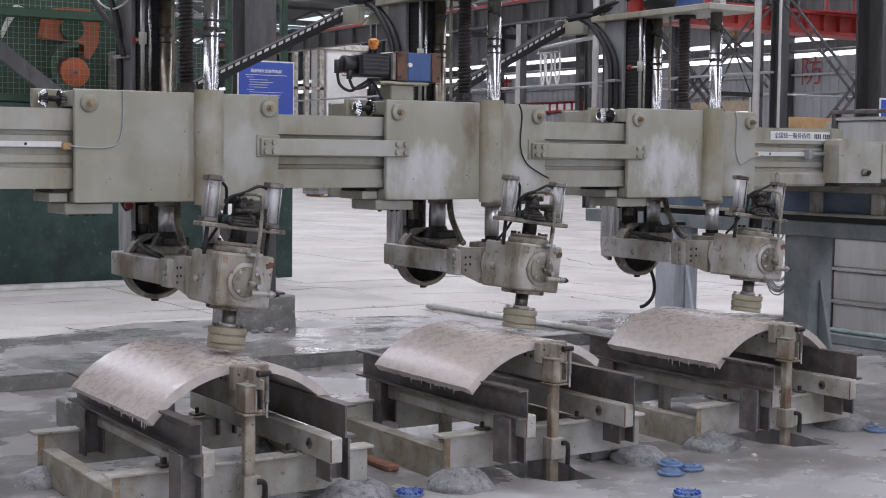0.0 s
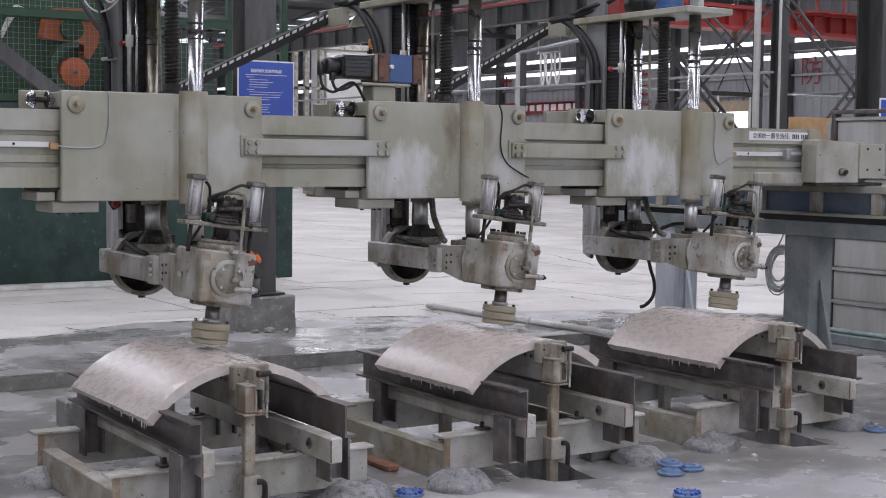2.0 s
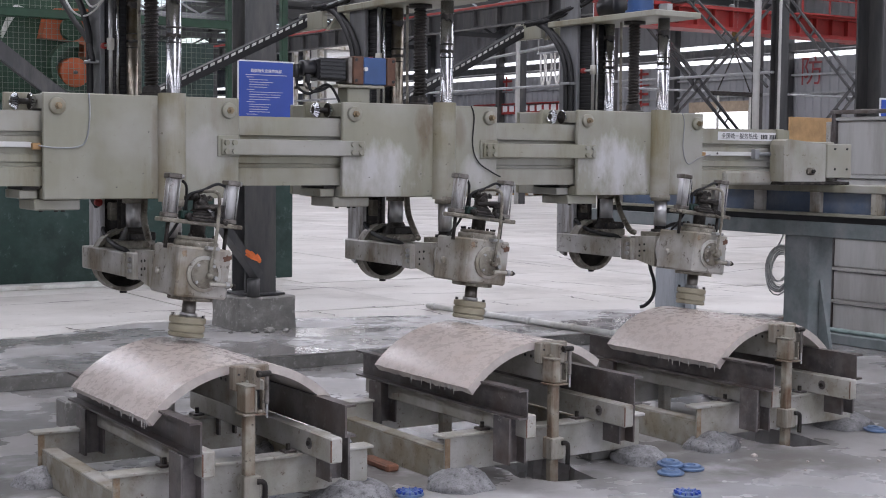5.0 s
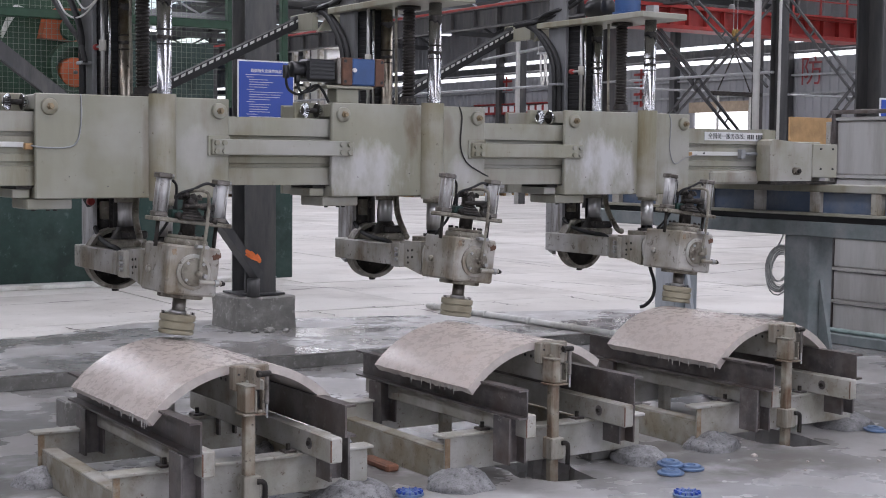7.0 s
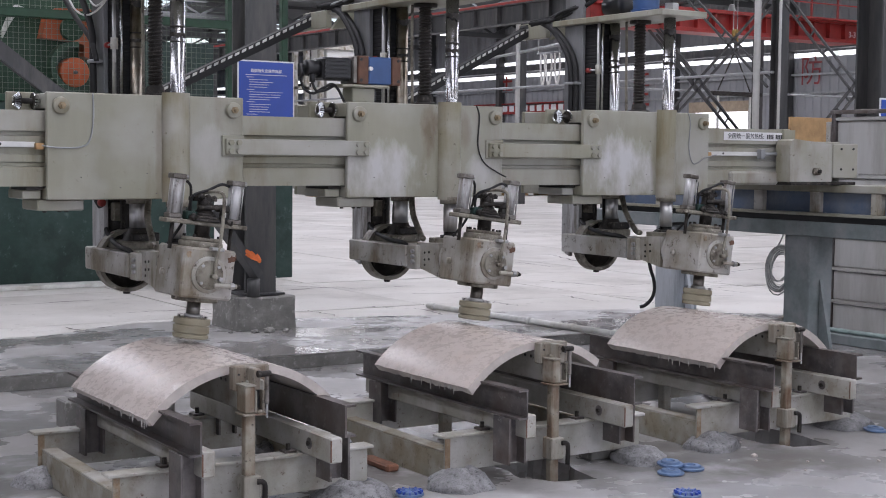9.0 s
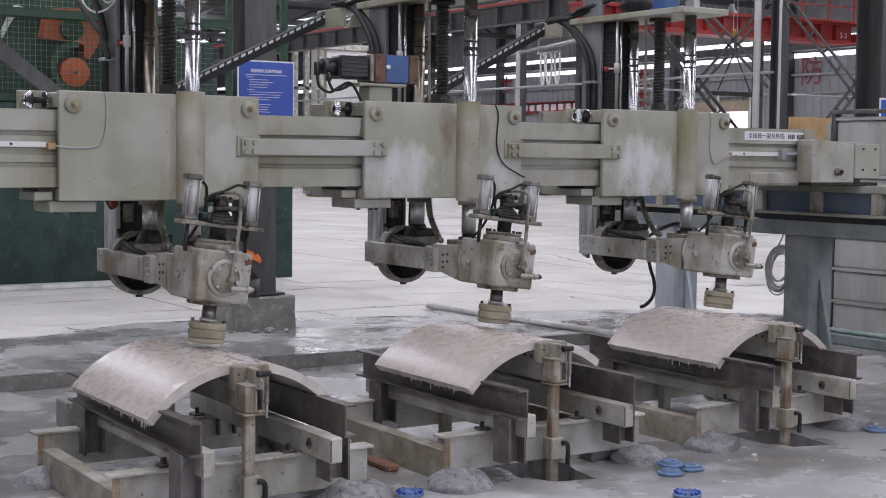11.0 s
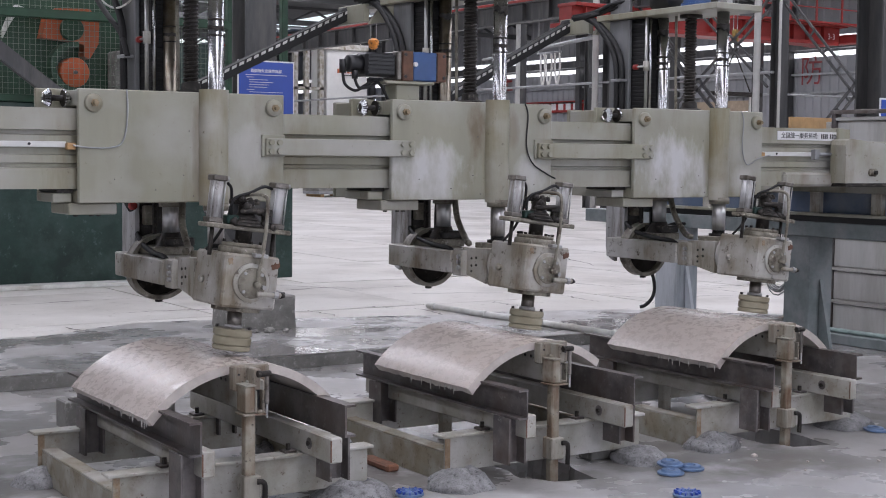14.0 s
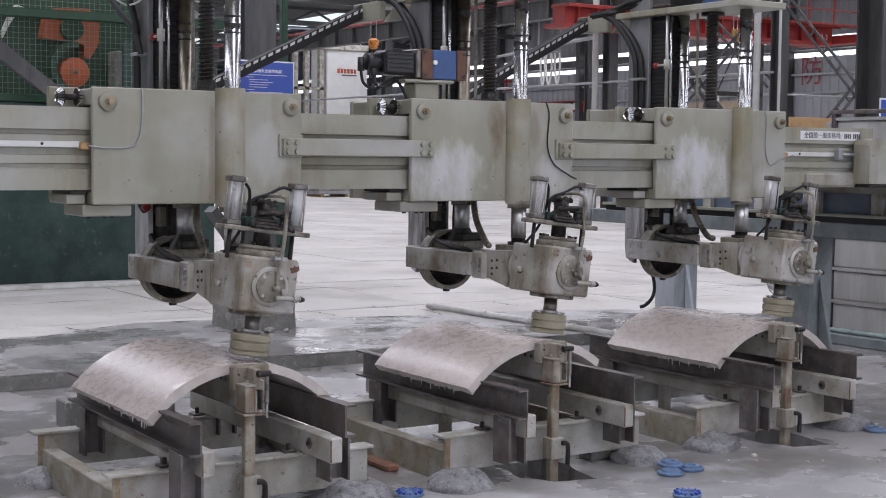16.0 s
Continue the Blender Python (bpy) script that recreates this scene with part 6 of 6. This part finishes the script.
def lattice_brace(pairs):
    for p, q in pairs:
        ob = empty("wind_brace", pose(0, 0, 0), "dark steel lattice wind brace between columns", "brace", "wind braces")
        d_ = (Vector(q) - Vector(p))
        side = Vector((0, -d_.z, d_.y)).normalized() * 0.085
        for k in (-1, 1):
            part("angle", strut(Vector(p) + side * k, Vector(q) + side * k, 0.042, 0.042), COLUMN, ob)
        n = 6
        for i in range(1, n):
            c = Vector(p).lerp(Vector(q), i / n)
            part("lacing", strut(c - side, c + side, 0.03, 0.03), COLUMN, ob)


lattice_brace((((21, 23.2, 5.28), (21, 20.5, 3.10)), ((21, 20.3, 4.90), (21, 23.9, 2.16)), ((21, 23.9, 4.38), (21, 20.6, 1.38)), ((21, 20.1, 4.75), (21, 18.0, 2.62)), ((21, 18.9, 2.31), (21, 17.6, 3.58)), ((21, 20.3, 1.15), (21, 25.2, 5.4))))


CRANE_Y = [(0, 22.93), (2, 23.22), (4, 23.51), (6, 23.79), (8, 24.07), (10, 24.36), (12, 24.63), (14, 24.88), (16, 25.12)]


def bridge_crane():
    """The red crane that rolls slowly away along its runway."""
    ob = empty("bridge_crane", pose(0, CRANE_Y[0][1], 0), "red overhead travelling crane girder with railing", "crane")
    part("main_girder", box(19.2, 27.75, -0.16, 0.3, 4.53, 4.90, 0.01), RED, ob)
    part("lower_flange", box(19.0, 27.55, -0.32, 0.36, 4.44, 4.529, 0.006), RED, ob)
    part("upper_flange", box(19.2, 27.9, -0.30, 0.36, 4.901, 4.98, 0.006), RED, ob)
    for i in range(15):
        part("stiffener", box(19.5 + 0.54 * i, 19.53 + 0.54 * i, -0.28, -0.161, 4.53, 4.90, 0), RED, ob)
    part("end_carriage", box(27.76, 28.15, -1.1, 1.1, 4.50, 4.72, 0.02), RED, ob)
    text_mesh("3-3", 0.20, SIGNW, ob, pose(27.45, -0.165, 4.66, 90, 0, 0), bold=0.002)
    part("platform", box(24.6, 30.2, -0.62, -0.301, 4.93, 4.97, 0), RED, ob)
    for i in range(7):
        x = 24.6 + 0.9 * i
        part("rail_post", box(x, x + 0.04, -0.62, -0.58, 4.971, 5.6, 0), RED, ob)
    part("hand_rail", box(24.6, 30.2, -0.62, -0.58, 5.6, 5.64, 0), RED, ob)
    part("knee_rail", box(24.6, 30.2, -0.62, -0.59, 5.28, 5.31, 0), RED, ob)
    return ob


crane = bridge_crane()


def crane_hook():
    """A hook block with a spreader beam, hung still on its ropes."""
    ob = empty("crane_hook", pose(-0.17, 23.5, 0), "worn yellow crane hook with chains and a spreader beam", "hook")
    for x in (23.06, 23.18):
        part("rope", cyl((x, 0, 4.5), (x, 0, ROOF + 0.005), 0.010, seg=6), STEEL, ob)
    part("hook_block", box(23.04, 23.19, -0.07, 0.07, 4.20, 4.52, 0.04), mat("hook_yellow", (0.30, 0.19, 0.05), 0.5, vary=0.4, scale=10, speck=(0.03, 0.03, 0.03), speck_amount=0.3, speck_scale=12), ob)
    part("hook", tube([(23.12, 0, 4.20), (23.12, 0, 4.12), (23.17, 0, 4.06), (23.13, 0, 4.0), (23.07, 0, 4.05)], 0.025, 8), GREASE, ob, smooth=True)
    for x in (22.62, 23.62):
        part("chain", strut((23.12, 0, 4.02), (x, 0, 3.12), 0.022, 0.022), GREASE, ob)
    part("spreader", box(22.42, 23.95, -0.06, 0.06, 3.0, 3.10, 0.01), GREASE, ob)
    for x in (22.6, 23.6, 23.72):
        part("strap", box(x, x + 0.06, -0.01, 0.01, 1.6, 3.0, 0), PVC, ob)


crane_hook()


def lifting_straps():
    ob = empty("lifting_straps", pose(24.0, 31.9, 0), "white cloth lifting straps hung in loops from a bar", "straps")
    part("bar", cyl((0, -0.55, 4.50), (0, 0.55, 4.50), 0.035, seg=10), GALV, ob, smooth=True)
    for y, w in ((-0.38, 0.10), (0.02, 0.12), (0.30, 0.08)):
        part("strap", tube([(0, y - w, 4.48), (0.02, y - w * 0.9, 4.0), (0.0, y, 3.60), (-0.02, y + w * 0.8, 4.05), (0, y + w, 4.48)], 0.03, 7), PVC, ob, smooth=True)
    for y in (-0.5, 0.5):
        part("rope", cyl((0, y, 4.53), (0, y, ROOF + 0.005), 0.012, seg=6), STEEL, ob)


lifting_straps()


def hoist_hook():
    ob = empty("hoist_hook", pose(11.477, 20.0, 0), "orange hook block of a hoist hung on thin ropes", "hook")
    stacked("block", ob, [(3.29, 0.03), (3.32, 0.068), (3.38, 0.09), (3.44, 0.082), (3.47, 0.036)], mat("hook_orange", (0.60, 0.22, 0.03), 0.5, vary=0.3, scale=12, speck=(0.02, 0.02, 0.02), speck_amount=0.35, speck_scale=14), 20)
    part("hook", tube([(0, 0, 3.29), (0, 0, 3.23), (0.036, 0, 3.185), (0.0, 0, 3.15), (-0.04, 0, 3.175)], 0.015, 8), GREASE, ob, smooth=True)
    for x in (-0.05, 0.05):
        part("rope", cyl((x, 0, 3.45), (x, 0, ROOF - 0.745), 0.006, seg=6), STEEL, ob)


hoist_hook()


def tie_rods():
    for p, q, r in (((21, 26.2, 4.4), (30, 44, 5.2), 0.05), ((21, 26.3, 3.25), (37.5, 26.3, 3.3), 0.03)):
        tagged(part("tie_pipe", cyl(p, q, r, seg=10), GALV, smooth=True), "grey steel pipe running between columns", "pipe", "tie pipes")


tie_rods()


def far_cabinet():
    ob = empty("machine_tower", pose(30.2, 55, BACK_Z), "tall white machine cabinet beside a pale steel frame", "machine")
    part("cabinet", box(-1.0, 1.05, 0, 1.5, 0, 6.2, 0.04), WHITE, ob)
    for k in range(6):
        part("mark", box(-0.47 + 0.165 * k, -0.35 + 0.165 * k, -0.02, -0.001, 5.09, 5.28, 0), ORANGE, ob, "orange logo stroke")
    part("mark", box(-0.25, 0.50, -0.02, -0.001, 4.98, 5.03, 0), COLUMN, ob, "thin dark logo line")
    for x in (-2.6, -2.05, -1.35):
        part("frame_post", box(x, x + 0.22, 0, 0.22, 0, 6.1, 0.01), PALE, ob)
    part("frame_top", box(-2.6, 1.05, -0.1, 0.2, 6.1, 6.35, 0.01), PALE, ob)
    for z in (1.5, 2.9, 4.3):
        part("frame_bar", box(-2.6, -1.1, 0, 0.15, z, z + 0.14, 0.01), PALE, ob)


far_cabinet()


def signs_far():
    o = empty("wall_lettering", pose(37.88, 34.98, 4.64), "large red painted character on the sheet wall", "lettering")
    text_mesh("防", 1.08, FADED, o, Matrix.Rotation(radians(-90), 4, "Z") @ pose(0, 0, 0, 90, 0, 0))
    for y, z in ((53.6, 4.88), (44.1, 4.8), (44.1, 4.0)):
        o = empty("wall_lettering", pose(37.88, y, z), "unreadable red painted strokes on the sheet wall", "lettering")
        part("stroke", box(-0.01, 0.0, -0.45, 0.45, 0.12, 0.22, 0), RED, o)
        part("stroke", box(-0.01, 0.0, -0.06, 0.06, -0.35, 0.4, 0), RED, o)
        part("stroke", box(-0.01, 0.0, -0.5, -0.1, -0.3, -0.2, 0), RED, o)
        part("stroke", box(-0.01, 0.0, 0.15, 0.45, -0.25, -0.12, 0), RED, o)
    o = empty("banner", pose(37.8, 52, 3.78), "red cloth banner with white unreadable lettering", "banner")
    part("cloth", box(0, 0.02, -4.3, 4.2, -0.25, 0.25, 0), RED, o)
    for i in range(15):
        part("bar", box(-0.012, -0.001, -3.9 + i * 0.53, -3.55 + i * 0.53, -0.14, 0.14, 0), SIGNW, o)
    o = empty("timber_hoarding", pose(0, 14, BACK_Z), "orange-brown timber board with a dark character", "board")
    part("board", box(14.78, 16.2, 0, 0.05, 1.55, 2.08, 0.004), WOOD, o)
    for x in (14.85, 16.05):
        part("post", box(x, x + 0.08, 0.05, 0.12, 0, 2.0, 0.004), WOOD, o)
    text_mesh("不", 0.3, INK, o, pose(15.62, -0.004, 1.86, 90, 0, 0))
    o = empty("notice_plate", pose(11.91, 10.03, 1.93), "small blue notice plate on the column", "sign")
    part("plate", box(-0.02, 0.4, -0.012, 0, -0.25, 0.3, 0.003), SIGNW, o)
    part("face", box(0.0, 0.38, -0.016, -0.0125, -0.23, 0.28, 0), SIGNB, o)


signs_far()


def high_bay(x, y, z):
    ob = empty("high_bay_lamp", pose(x, y, z), "bell-shaped high bay lamp hung from the roof", "lamp", "high bay lamps")
    stacked("shade", ob, [(0.0, 0.24), (0.02, 0.24), (0.2, 0.10), (0.34, 0.07), (0.36, 0.02)], GALV, 24)
    part("bulb", cyl((0, 0, -0.03), (0, 0, -0.005), 0.2, seg=20), LAMPM, ob, smooth=True)
    part("cord", cyl((0, 0, 0.36), (0, 0, ROOF - z), 0.012, seg=6), BLACK, ob)


for x, y, z in ((27.0, 27.8, 5.35), (28, 43.5, 6.0), (28, 50.2, 6.1), (14.5, 40, 5.9), (20, 52, 6.3), (14, 30.5, 4.2)):
    high_bay(x, y, z)


def stone_stacks():
    """Low stacks far back on the floor."""
    rng = random.Random(3)
    for i in range(12):
        x, y = 18 + i * 1.75 + rng.uniform(-0.4, 0.4), 44.5 + rng.uniform(-1.2, 1.5)
        ob = empty("stone_stack", pose(x, y, BACK_Z, 0, 0, rng.uniform(-8, 8)), "low far stack of grey stone slabs on timbers", "stone stack", "far stone stacks")
        z = 0.1
        for s in (-0.5, 0.5):
            part("timber", box(s - 0.06, s + 0.06, -0.5, 0.5, 0, 0.1, 0.005), WOOD, ob)
        for k in range(rng.randint(2, 5)):
            w = rng.uniform(0.6, 0.8)
            part("slab", box(-w, w, -0.55, 0.55, z, z + 0.1, 0.01), rng.choice((CONC, COLUMN, GALV)), ob)
            z += 0.102


stone_stacks()


def motions():
    for ob in (*heads, beam_thing):
        p = ob.matrix_world.translation.copy()
        walk(ob, [(t, Matrix.Translation((p.x, HEADS[0][1] + s, p.z))) for t, s in ROWS_Y])
    walk(crane, [(t, pose(0, y, 0)) for t, y in CRANE_Y])
    for w in wheels:
        walk(w, [(i / FPS, WHEEL_AT @ pose(0, 0, 0, 0, 0, 77.0 * i)) for i in range(16 * FPS + 1)])


motions()
